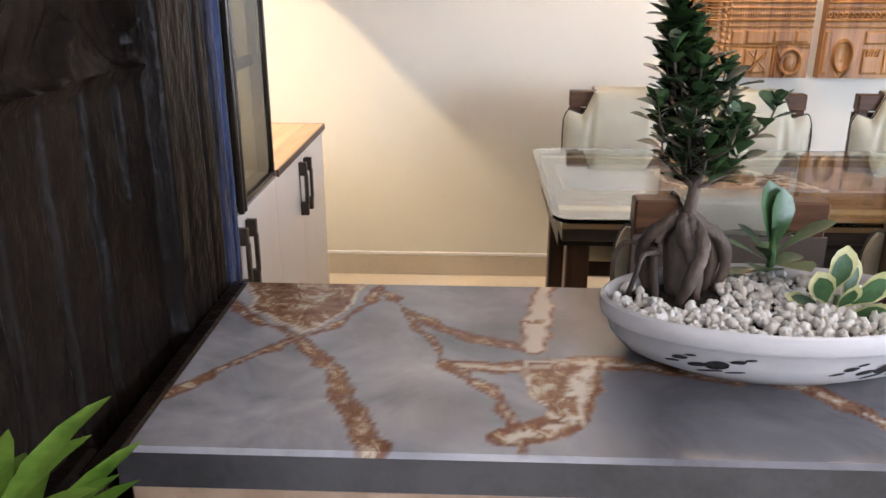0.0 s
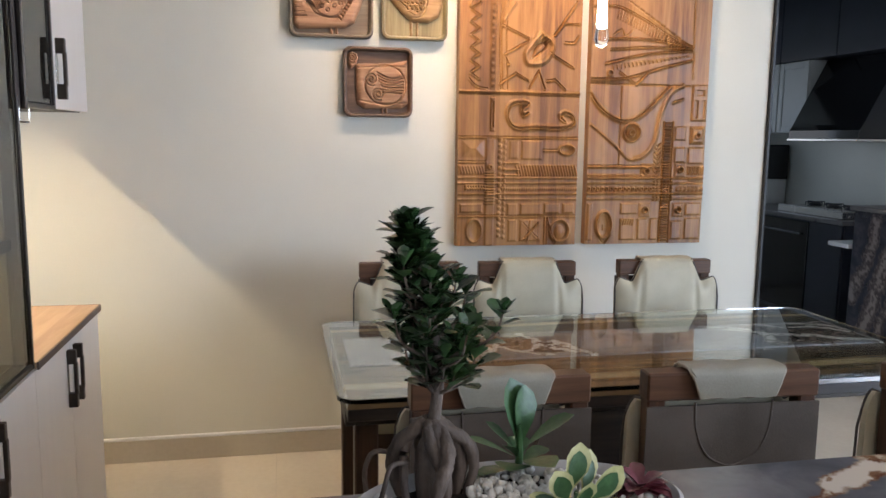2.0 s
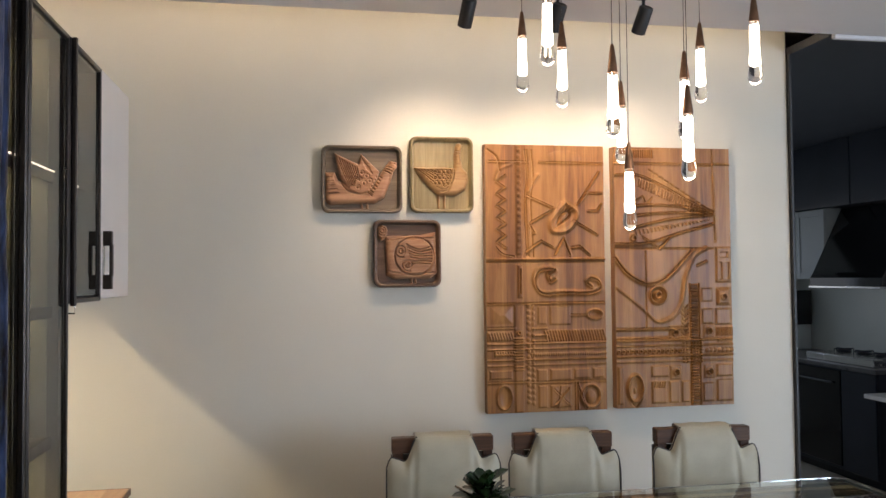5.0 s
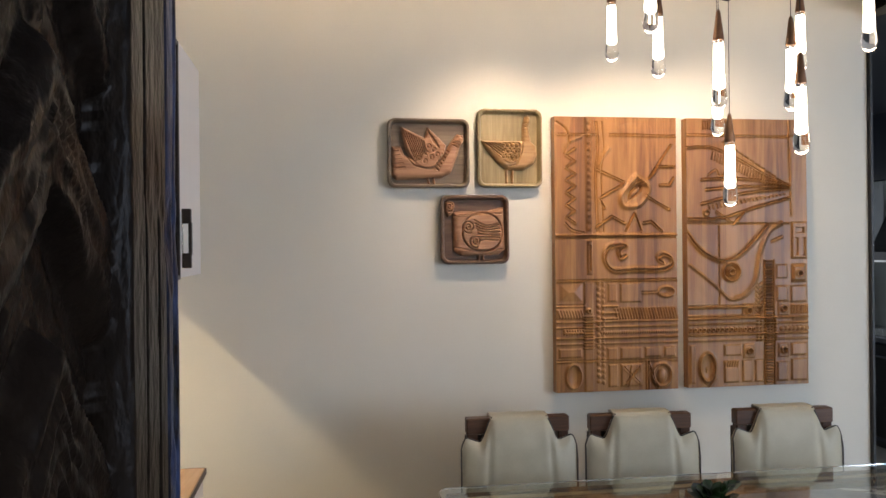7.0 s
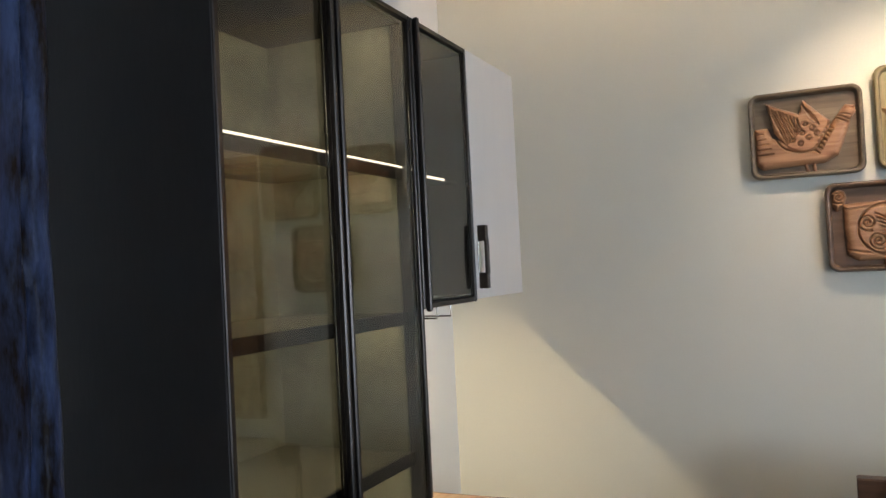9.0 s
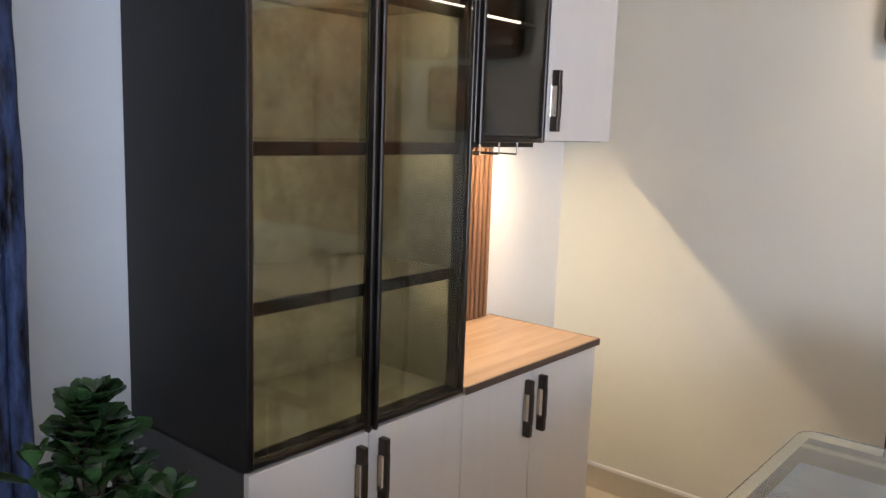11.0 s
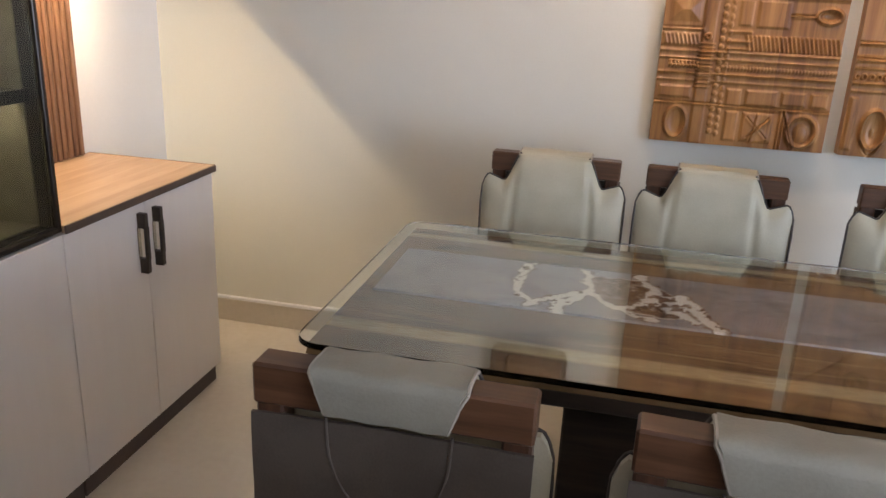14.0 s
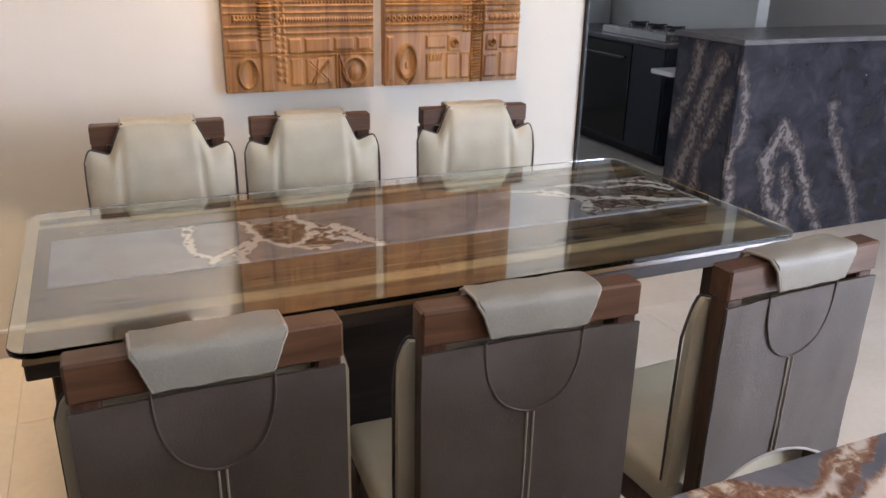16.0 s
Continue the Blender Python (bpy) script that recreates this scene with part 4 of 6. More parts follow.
def carve_left(b):
    b.step([(0.03, 0.063), (0.35, 0.063)], 0.006); b.step([(0.45, 0.063), (1.0, 0.066)], 0.006)
    b.line([(0.0, 0.431), (1.0, 0.431)], 0.007, 0.005); b.line([(0.0, 0.440), (1.0, 0.440)], -0.005, 0.003)
    b.step([(0.0, 0.594), (1.0, 0.594)], 0.006)
    zig = [(0.09 if k % 2 else 0.16, 0.115 + 0.0225 * k) for k in range(13)]
    b.step(zig, 0.009); b.line([(0.22, 0.075), (0.12, 0.095), (0.085, 0.13)], 0.006, 0.006, True); b.step([(0.085, 0.385), (0.14, 0.41), (0.23, 0.42)], 0.008, bend=True)
    b.block(0.245, 0.0, 0.305, 0.43, 0.006, 0.008); b.rope(0.275, 0.01, 0.275, 0.42, 17, 0.006, (0.010, 0.009))
    for u in (0.33, 0.345, 0.385): b.line([(u, 0.02), (u + 0.012, 0.12), (u - 0.01, 0.22), (u + 0.008, 0.42)], -0.005, 0.003, True)
    b.line([(0.44, 0.115), (0.40, 0.14), (0.36, 0.175)], 0.008, 0.008, True)
    for pts in ([(0.34, 0.19), (0.56, 0.235)], [(0.74, 0.285), (0.93, 0.335)], [(0.95, 0.10), (0.77, 0.22)], [(0.78, 0.215), (0.84, 0.178), (0.97, 0.178)], [(0.55, 0.245), (0.36, 0.295), (0.40, 0.33)],
                [(0.33, 0.40), (0.46, 0.36), (0.56, 0.385)], [(0.575, 0.41), (0.645, 0.35), (0.70, 0.415)], [(0.72, 0.385), (0.785, 0.38), (0.87, 0.415)], [(0.86, 0.245), (0.94, 0.245), (0.97, 0.22)]):
        b.step(pts, 0.010)
    head = [(0.66, 0.215), (0.76, 0.255), (0.73, 0.30), (0.66, 0.325), (0.56, 0.325), (0.54, 0.29), (0.60, 0.25), (0.66, 0.215)]
    b.line(head, 0.010, 0.010, True); b.line([(0.60, 0.30), (0.62, 0.27), (0.68, 0.25), (0.70, 0.265), (0.66, 0.285), (0.60, 0.305)], -0.011, 0.005, True)
    for k in range(5): b.line([(0.60 + 0.025 * k, 0.235 + 0.004 * k), (0.63 + 0.025 * k, 0.215 + 0.006 * k)], 0.005, 0.003)
    b.line([(0.02, 0.02), (0.10, 0.05), (0.12, 0.10)], -0.006, 0.004, True); b.dome(0.66, 0.045, 0.08, 0.03, 0.004)
    scroll = [(0.57, 0.505), (0.53, 0.515), (0.52, 0.49), (0.57, 0.470), (0.44, 0.475), (0.40, 0.52), (0.47, 0.560), (0.66, 0.558), (0.85, 0.560), (0.95, 0.545), (0.94, 0.515), (0.88, 0.505), (0.84, 0.52), (0.88, 0.535)]
    b.step(scroll, 0.010, 0.016, True); b.line([(u - 0.01, v - 0.008) for u, v in scroll], 0.006, 0.006, True)
    b.block(0.255, 0.45, 0.30, 0.575, 0.007); b.block(0.268, 0.465, 0.287, 0.56, -0.008, 0.003)
    b.block(0.03, 0.605, 0.215, 0.670, 0.013, 0.055)
    b.block(0.42, 0.605, 0.50, 0.675, 0.004); b.block(0.52, 0.605, 0.70, 0.678, 0.005); b.step([(0.70, 0.64), (0.82, 0.64)], 0.005)
    b.ring(0.905, 0.640, 0.036, 0.008, 0.005, 0.022); b.dome(0.905, 0.640, 0.022, 0.014, -0.008)
    b.step([(0.0, 0.684), (0.22, 0.684)], 0.007); b.block(0.0, 0.695, 0.22, 0.735, 0.004)
    for k in range(22): b.line([(0.48 + 0.0235 * k, 0.700), (0.50 + 0.0235 * k, 0.735)], 0.006, 0.004)
    for k in range(9): b.line([(0.02 + 0.023 * k, 0.705), (0.035 + 0.023 * k, 0.728)], 0.004, 0.004)
    for v in (0.690, 0.715, 0.735): b.line([(0.38, v), (0.50, v)], 0.006, 0.004)
    b.rope(0.06, 0.785, 0.23, 0.785, 8, 0.012, (0.008, 0.009)); b.rope(0.06, 0.775, 0.23, 0.775, 8, 0.008, (0.007, 0.006))
    b.rope(0.36, 0.786, 1.0, 0.786, 34, 0.007, (0.006, 0.009))
    b.block(0.225, 0.60, 0.305, 1.0, 0.005); b.dome(0.265, 0.705, 0.013, 0.013, 0.010); b.dome(0.265, 0.705, 0.006, 0.006, -0.010)
    for k in range(12): b.line([(0.225, 0.725 + 0.0105 * k), (0.305, 0.725 + 0.0105 * k)], 0.006, 0.003)
    for k in range(18): b.dome(0.345, 0.605 + 0.021 * k, 0.009, 0.009, 0.007); b.dome(0.385, 0.61 + 0.021 * k, 0.007, 0.010, 0.005)
    for u0, v0, u1, v1 in ((0.02, 0.84, 0.21, 0.875), (0.41, 0.84, 0.50, 0.89), (0.52, 0.84, 0.70, 0.885), (0.72, 0.84, 0.86, 0.88), (0.88, 0.84, 0.98, 0.88), (0.42, 0.90, 0.50, 0.985), (0.52, 0.90, 0.70, 0.985)):
        b.block(u0, v0, u1, v1, 0.006)
    b.step([(0.0, 0.885), (0.30, 0.885), (0.52, 0.888), (1.0, 0.888)], 0.005)
    b.ring(0.14, 0.942, 0.034, 0.007, 0.005, 0.052); b.dome(0.14, 0.942, 0.022, 0.045, -0.007)
    b.step([(0.55, 0.915), (0.67, 0.97)], 0.006); b.step([(0.67, 0.915), (0.56, 0.97)], 0.006); b.step([(0.60, 0.905), (0.58, 0.98)], 0.004)
    b.ring(0.86, 0.945, 0.044, 0.010, 0.007, 0.050); b.dome(0.86, 0.950, 0.024, 0.032, 0.010); b.step([(0.75, 0.90), (0.79, 0.955), (0.82, 0.99)], 0.008, bend=True)
    for u in (0.735, 0.755): b.line([(u, 0.89), (u, 0.995)], 0.005, 0.003)


def carve_right(b):
    for k in range(11): b.line([(0.14 + 0.019 * k, 0.012), (0.14 + 0.019 * k, 0.04)], 0.006, 0.003)
    b.step([(0.0, 0.060), (0.84, 0.063)], 0.007); b.step([(0.84, 0.0), (0.86, 0.36)], 0.004); b.line([(0.85, 0.063), (1.0, 0.063)], 0.005, 0.004)
    fan = ([(0.0, 0.108), (0.20, 0.106), (0.42, 0.148), (0.64, 0.205), (0.84, 0.243)], [(0.12, 0.225), (0.45, 0.222), (0.84, 0.245)], [(0.16, 0.262), (0.50, 0.250), (0.84, 0.250)],
           [(0.12, 0.315), (0.46, 0.276), (0.84, 0.258)], [(0.0, 0.372), (0.28, 0.368), (0.55, 0.330), (0.84, 0.293)])
    for f in fan: b.step(f, 0.010, 0.012, True)
    for k in range(26):
        u = 0.22 + 0.0225 * k
        v = 0.122 + 0.0048 * k
        b.line([(u, v), (u - 0.012, v + 0.028)], 0.006, 0.0032)
    for k in range(12): b.line([(0.30 + 0.045 * k, 0.088 + 0.0135 * k), (0.325 + 0.045 * k, 0.094 + 0.0135 * k)], -0.005, 0.004)
    for k in range(20): b.line([(0.18 + 0.033 * k, 0.322 - 0.0022 * k), (0.19 + 0.033 * k, 0.338 - 0.003 * k)], 0.005, 0.003)
    b.step([(0.24, 0.345), (0.38, 0.390), (0.46, 0.350)], 0.009); b.step([(0.18, 0.208), (0.24, 0.19), (0.27, 0.215), (0.32, 0.195)], 0.006, bend=True); b.ring(0.16, 0.352, 0.012, 0.007, 0.004)
    b.line([(0.0, 0.390), (0.84, 0.392)], -0.004, 0.003); b.line([(0.26, 0.40), (0.26, 0.70)], -0.004, 0.0025)
    b.step([(0.0, 0.425), (0.11, 0.490), (0.28, 0.527), (0.44, 0.500), (0.66, 0.395)], 0.011, 0.018, True)
    b.line([(0.78, 0.392), (0.68, 0.42), (0.60, 0.50), (0.56, 0.60), (0.48, 0.655), (0.40, 0.670)], 0.009, 0.008, True)
    b.line([(0.02, 0.545), (0.22, 0.620), (0.34, 0.672), (0.42, 0.672)], 0.006, 0.005, True); b.step([(0.70, 0.455), (0.78, 0.44)], 0.006)
    for r, d in ((0.040, 0.009), (0.026, -0.007), (0.015, 0.010)): b.ring(0.36, 0.572, r, d, 0.005)
    b.dome(0.36, 0.572, 0.006, 0.006, -0.009)
    b.block(0.86, 0.385, 0.995, 0.525, 0.008); b.block(0.895, 0.405, 0.965, 0.43, -0.008, 0.003); b.block(0.885, 0.445, 0.915, 0.515, -0.007, 0.003); b.block(0.945, 0.445, 0.975, 0.515, -0.007, 0.003)
    for k in range(44): b.line([(0.645, 0.535 + 0.0105 * k), (0.700, 0.535 + 0.0105 * k)], 0.008, 0.0028)
    for u in (0.632, 0.712): b.line([(u, 0.53), (u, 1.0)], -0.006, 0.003)
    for k in range(7): b.step([(0.56, 0.612 + 0.018 * k), (0.585, 0.624 + 0.018 * k), (0.61, 0.612 + 0.018 * k)], 0.006)
    b.block(0.86, 0.545, 0.985, 0.615, 0.007); b.block(0.73, 0.545, 0.83, 0.60, 0.004); b.block(0.73, 0.625, 0.83, 0.685, 0.006); b.block(0.85, 0.625, 0.99, 0.69, 0.006)
    b.step([(0.0, 0.697), (0.60, 0.697)], 0.008); b.block(0.0, 0.705, 0.60, 0.735, -0.005); b.step([(0.0, 0.740), (0.60, 0.740)], 0.006)
    for u, v in ((0.50, 0.718), (0.79, 0.712), (0.92, 0.580), (0.50, 0.868), (0.79, 0.868)):
        b.block(u - 0.05, v - 0.028, u + 0.05, v + 0.028, 0.005); b.ring(u, v, 0.013, 0.008, 0.004); b.dome(u, v, 0.008, 0.009, -0.008)
    for k in range(12): b.line([(0.86 + 0.012 * k, 0.70), (0.86 + 0.012 * k, 0.73)], 0.005, 0.0028)
    b.rope(0.0, 0.787, 0.56, 0.787, 15, 0.009, (0.011, 0.012)); b.rope(0.0, 0.787, 0.56, 0.787, 15, -0.012, (0.005, 0.006)); b.rope(0.76, 0.787, 1.0, 0.787, 7, 0.009, (0.011, 0.012))
    for k in range(8): b.rope(0.56, 0.745 + 0.012 * k, 0.74, 0.745 + 0.012 * k, 6, 0.006, (0.009, 0.006))
    b.block(0.86, 0.74, 0.995, 0.76, 0.004)
    for u0, v0, u1, v1 in ((0.29, 0.84, 0.44, 0.885), (0.29, 0.90, 0.42, 0.985), (0.44, 0.90, 0.53, 0.985), (0.545, 0.90, 0.62, 0.985), (0.73, 0.91, 0.83, 0.985), (0.85, 0.84, 0.99, 0.89), (0.85, 0.90, 0.99, 0.985), (0.01, 0.84, 0.06, 0.985)):
        b.block(u0, v0, u1, v1, 0.006)
    for k in range(5): b.line([(0.32 + 0.02 * k, 0.905), (0.31 + 0.02 * k, 0.925)], -0.004, 0.003)
    b.ring(0.155, 0.925, 0.036, 0.010, 0.006, 0.062); b.dome(0.155, 0.930, 0.022, 0.050, -0.006); b.dome(0.155, 0.935, 0.006, 0.014, 0.006); b.step([(0.10, 0.96), (0.155, 0.995), (0.21, 0.96)], 0.006, bend=True)


carved_panel("wall_carving", 0.400, 0.957, "carved teak wall panel with scrolls, zigzags and a leaping figure", carve_left)
carved_panel("wall_carving", 1.004, 1.583, "carved teak wall panel with a feathered fan and ringed eye", carve_right)


def bird_plate(x0, x1, z0, z1, rim_mat, bird_mat, label, carve):
    w, h = x1 - x0, z1 - z0
    p = thing("carved_plate", label, "wall art", (x0, 4.60, z0), group="bird plates")
    loops = [(0.000, 0.034, -0.001), (-0.004, 0.034, -0.030), (0.000, 0.034, -0.044), (0.004, 0.032, -0.046), (0.009, 0.028, -0.044), (0.016, 0.022, -0.018)]
    bm = bmesh.new()
    rings = [[bm.verts.new((x, y, z)) for x, z in rounded(i, w - i, i, h - i, r, 6)] for i, r, y in loops]
    for r, s in zip(rings, rings[1:]):
        for k in range(len(r)): bm.faces.new((r[k], r[(k + 1) % len(r)], s[(k + 1) % len(r)], s[k]))
    bm.faces.new(rings[-1]); bm.faces.new(rings[0][::-1])
    smooth(part("tray", bm, rim_mat, p), 35)
    b = Relief(w, h, 0.0017)
    b.gain = 1.7
    carve(b)
    H = b.H
    keep = H > 0.0006
    v = np.stack([b.X, -0.0175 - np.maximum(H, 0), h - b.Y], -1).reshape(-1, 3)
    f = grid_faces(b.nu, b.nv, keep)[:, ::-1]
    used = np.unique(f)
    index = np.zeros(len(v), int); index[used] = np.arange(len(used))
    smooth(sheet("carved_bird", v[used].tolist(), index[f].tolist(), bird_mat, p, "carved wooden bird"), 60)


def swell(b, poly, height, soft):
    """A rounded raised shape."""
    d = inside(b.X, b.Y, [(u * b.w, v * b.h) for u, v in poly])
    b.H = np.maximum(b.H, np.where(d > 0, height * np.sqrt(np.clip(1 - (1 - np.clip(d / soft, 0, 1)) ** 2, 0, 1)), 0))


def bird_one(b):
    swell(b, [(0.04, 0.40), (0.16, 0.40), (0.20, 0.52), (0.55, 0.70), (0.72, 0.45), (0.76, 0.36), (0.86, 0.21), (0.94, 0.23), (0.95, 0.30), (0.90, 0.38), (0.86, 0.55), (0.78, 0.78), (0.66, 0.86), (0.10, 0.89), (0.04, 0.82)], 0.026, 0.022)
    swell(b, [(0.16, 0.11), (0.45, 0.27), (0.49, 0.11), (0.72, 0.38), (0.70, 0.50), (0.60, 0.70), (0.47, 0.745), (0.34, 0.67), (0.22, 0.46)], 0.031, 0.008)
    swell(b, [(0.475, 0.85), (0.50, 0.85), (0.525, 0.955), (0.495, 0.955)], 0.012, 0.004); swell(b, [(0.55, 0.85), (0.575, 0.85), (0.585, 0.955), (0.555, 0.955)], 0.012, 0.004)
    for k in range(9): b.line([(0.175 + 0.032 * k, 0.17 + 0.020 * k), (0.335 + 0.016 * k, 0.62 - 0.018 * k)], -0.006, 0.0022)
    for k in range(4): b.line([(0.49 + 0.03 * k, 0.18 + 0.045 * k), (0.56 + 0.02 * k, 0.36 + 0.02 * k)], -0.006, 0.0022)
    b.line([(0.20, 0.48), (0.30, 0.66), (0.46, 0.72), (0.60, 0.67), (0.69, 0.50)], -0.006, 0.0025, True)
    for u, v in ((0.38, 0.57), (0.45, 0.62), (0.47, 0.50), (0.53, 0.56), (0.56, 0.45), (0.60, 0.52), (0.42, 0.45), (0.50, 0.40)): b.ring(u, v, 0.008, -0.005, 0.002)
    for k in range(7): b.line([(0.57 + 0.022 * k, 0.70 - 0.045 * k), (0.61 + 0.022 * k, 0.75 - 0.045 * k)], -0.006, 0.003)
    for k in range(3): b.line([(0.76 + 0.02 * k, 0.36 - 0.03 * k), (0.87 + 0.012 * k, 0.42 - 0.04 * k)], -0.005, 0.002)
    for k in range(5): b.line([(0.06, 0.48 + 0.06 * k), (0.12 + 0.02 * k, 0.47 + 0.06 * k)], -0.003, 0.002)
    b.line([(0.91, 0.26), (0.96, 0.29)], -0.005, 0.003)


def bird_two(b):
    swell(b, [(0.06, 0.40), (0.70, 0.40), (0.705, 0.22), (0.745, 0.08), (0.80, 0.06), (0.835, 0.10), (0.81, 0.26), (0.84, 0.40), (0.92, 0.47), (0.935, 0.57), (0.88, 0.70), (0.72, 0.78), (0.45, 0.78), (0.30, 0.68), (0.12, 0.50)], 0.026, 0.022)
    swell(b, [(0.08, 0.41), (0.66, 0.41), (0.67, 0.56), (0.60, 0.68), (0.50, 0.71), (0.38, 0.66), (0.20, 0.52)], 0.030, 0.007)
    swell(b, [(0.43, 0.77), (0.47, 0.77), (0.475, 0.955), (0.435, 0.955)], 0.012, 0.004); swell(b, [(0.53, 0.77), (0.57, 0.77), (0.56, 0.955), (0.525, 0.955)], 0.012, 0.004)
    for k in range(5): b.line([(0.10 + 0.05 * k, 0.425 + 0.004 * k), (0.36 + 0.02 * k, 0.60 - 0.03 * k)], -0.006, 0.0022)
    for i in range(4):
        for j in range(3): b.ring(0.40 + 0.07 * i, 0.46 + 0.075 * j, 0.009, -0.005, 0.002)
    for u, v in ((0.61, 0.46), (0.59, 0.55), (0.55, 0.63)): b.ring(u, v, 0.011, -0.006, 0.002)
    for k in range(3): b.line([(0.70, 0.18 + 0.022 * k), (0.82, 0.18 + 0.022 * k)], -0.005, 0.002)
    b.line([(0.70, 0.40), (0.68, 0.55), (0.60, 0.70), (0.48, 0.73)], -0.005, 0.0025, True)


def bird_three(b):
    swell(b, [(0.17, 0.24), (0.30, 0.23), (0.70, 0.22), (0.93, 0.17), (0.94, 0.45), (0.95, 0.80), (0.85, 0.88), (0.30, 0.89), (0.19, 0.82), (0.17, 0.50)], 0.030, 0.026)
    swell(b, [(0.06, 0.10), (0.12, 0.06), (0.19, 0.09), (0.21, 0.16), (0.18, 0.26), (0.10, 0.32), (0.06, 0.24)], 0.024, 0.012)
    swell(b, [(0.555, 0.87), (0.585, 0.87), (0.58, 0.965), (0.55, 0.965)], 0.014, 0.004); swell(b, [(0.605, 0.87), (0.635, 0.87), (0.645, 0.965), (0.615, 0.965)], 0.014, 0.004)
    for cx, cy, r in ((0.125, 0.155, 0.075), (0.40, 0.46, 0.10), (0.50, 0.67, 0.10)): b.line(spiral(cx, cy, r, 2.2, 1.2), -0.007, 0.0022)
    b.ring(0.60, 0.54, 0.30 * b.w, -0.008, 0.003, 0.29 * b.h)
    for k in range(7): b.line([(0.48 + 0.015 * k, 0.36 + 0.05 * k), (0.66, 0.44 + 0.035 * k), (0.86, 0.40 + 0.045 * k)], -0.007, 0.0024, True)
    b.line([(0.20, 0.30), (0.60, 0.27), (0.92, 0.27)], -0.004, 0.003, True); b.line([(0.19, 0.76), (0.50, 0.81), (0.92, 0.79)], -0.004, 0.003, True)


bird_plate(-0.316, 0.028, 1.836, 2.124, PLATE_GREY, BIRD_RED, "grey-brown wooden plate carved with a seated bird", bird_one)
bird_plate(0.068, 0.348, 1.838, 2.170, PLATE_GOLD, BIRD_GOLD, "straw-coloured wooden plate carved with a long-necked bird", bird_two)
bird_plate(-0.094, 0.198, 1.512, 1.800, PLATE_BROWN, BIRD_RED, "dark wooden plate carved with a square-bodied bird", bird_three)


# ---- lamps ----
DROPS = [(0.549, 3.335, 1.686), (0.297, 3.580, 2.146), (0.259, 3.200, 2.129), (0.371, 3.407, 2.061), (0.443, 3.193, 1.933),
         (0.588, 3.477, 1.905), (0.621, 3.108, 1.806), (0.868, 3.488, 2.109), (0.869, 3.180, 2.093), (0.698, 3.270, 1.946)]
drop = thing("pendant_lamp", "glass drop pendant lamp with a copper cap and glowing core", "pendant lamp", DROPS[0], group="cluster of drop pendants")
smooth(part("glass_drop", lathe([(0.0, 0), (0.009, 0.002), (0.017, 0.010), (0.0205, 0.022), (0.020, 0.036), (0.0165, 0.062), (0.014, 0.10), (0.0132, 0.175), (0.013, 0.180)], 20), GLASS_CLEAR, drop, "clear glass drop"), 60)
smooth(part("core", lathe([(0.004, 0.050), (0.0098, 0.056), (0.0108, 0.066), (0.0108, 0.170), (0.010, 0.172)], 16), BULB, drop, "glowing white core"), 60)
smooth(part("cap", lathe([(0.0145, 0.1805), (0.0145, 0.187), (0.011, 0.215), (0.006, 0.255), (0.0035, 0.262)], 16), COPPER, drop, "copper cone cap"), 50)
for k, at in enumerate(DROPS):
    d = drop if k == 0 else copy_thing(drop, pose(*at))
    part("wire", tube([(0, 0, 0.262), (0, 0, 2.620 - at[2])], 0.0011, 5), MATT_BLACK, d, "thin dark wire")

for sx, sy in SPOTS:
    s = thing("spotlight", "black cylinder ceiling spotlight turned to the wall", "spotlight", (sx, sy, 2.62), group="ceiling spotlights")
    part("mount", moved(lathe([(0.030, -0.012), (0.030, 0.0)], 20), Matrix()), MATT_BLACK, s)
    part("stem", tube([(0, 0, -0.012), (0, 0, -0.06)], 0.006, 8), MATT_BLACK, s)
    aim = look((0, 0.012, -0.092), (-0.10, 0.65, -0.95))
    smooth(part("can", moved(lathe([(0.024, 0.050), (0.027, 0.045), (0.027, -0.052), (0.024, -0.054), (0.022, -0.030)], 20), aim), MATT_BLACK, s))
    part("lens", moved(lathe([(0.0215, -0.031), (0.0215, -0.0305)], 20), aim), BULB, s, "bright lamp face")

# ---- stone-topped counter ----
counter = thing("low_counter", "low wooden partition counter under the stone top", "counter")
part("front_panel", box(-0.735, 1.45, 1.715, 1.735, 0.018, 0.940, 0.003), OAK, counter, "honey-coloured wooden front")
part("rear_panel", box(-0.735, 1.45, 2.010, 2.030, 0.018, 0.940, 0.003), OAK, counter)
part("end_panel", box(-0.735, -0.715, 1.735, 2.010, 0.018, 0.940, 0.002), WALNUT_Z, counter)
part("end_panel", box(1.43, 1.45, 1.735, 2.010, 0.018, 0.940, 0.002), WALNUT_Z, counter)
part("sub_top", box(-0.735, 1.45, 1.705, 2.045, 0.940, 0.952, 0.001), DARK_UNDER, counter)
part("fascia", box(-0.7345, 1.47, 1.694, 1.704, 0.941, 0.9795, 0.002), FASCIA, counter, "dark stone fascia")
stone = thing("stone_countertop", "polished grey stone slab with brown and tan veins", "countertop")
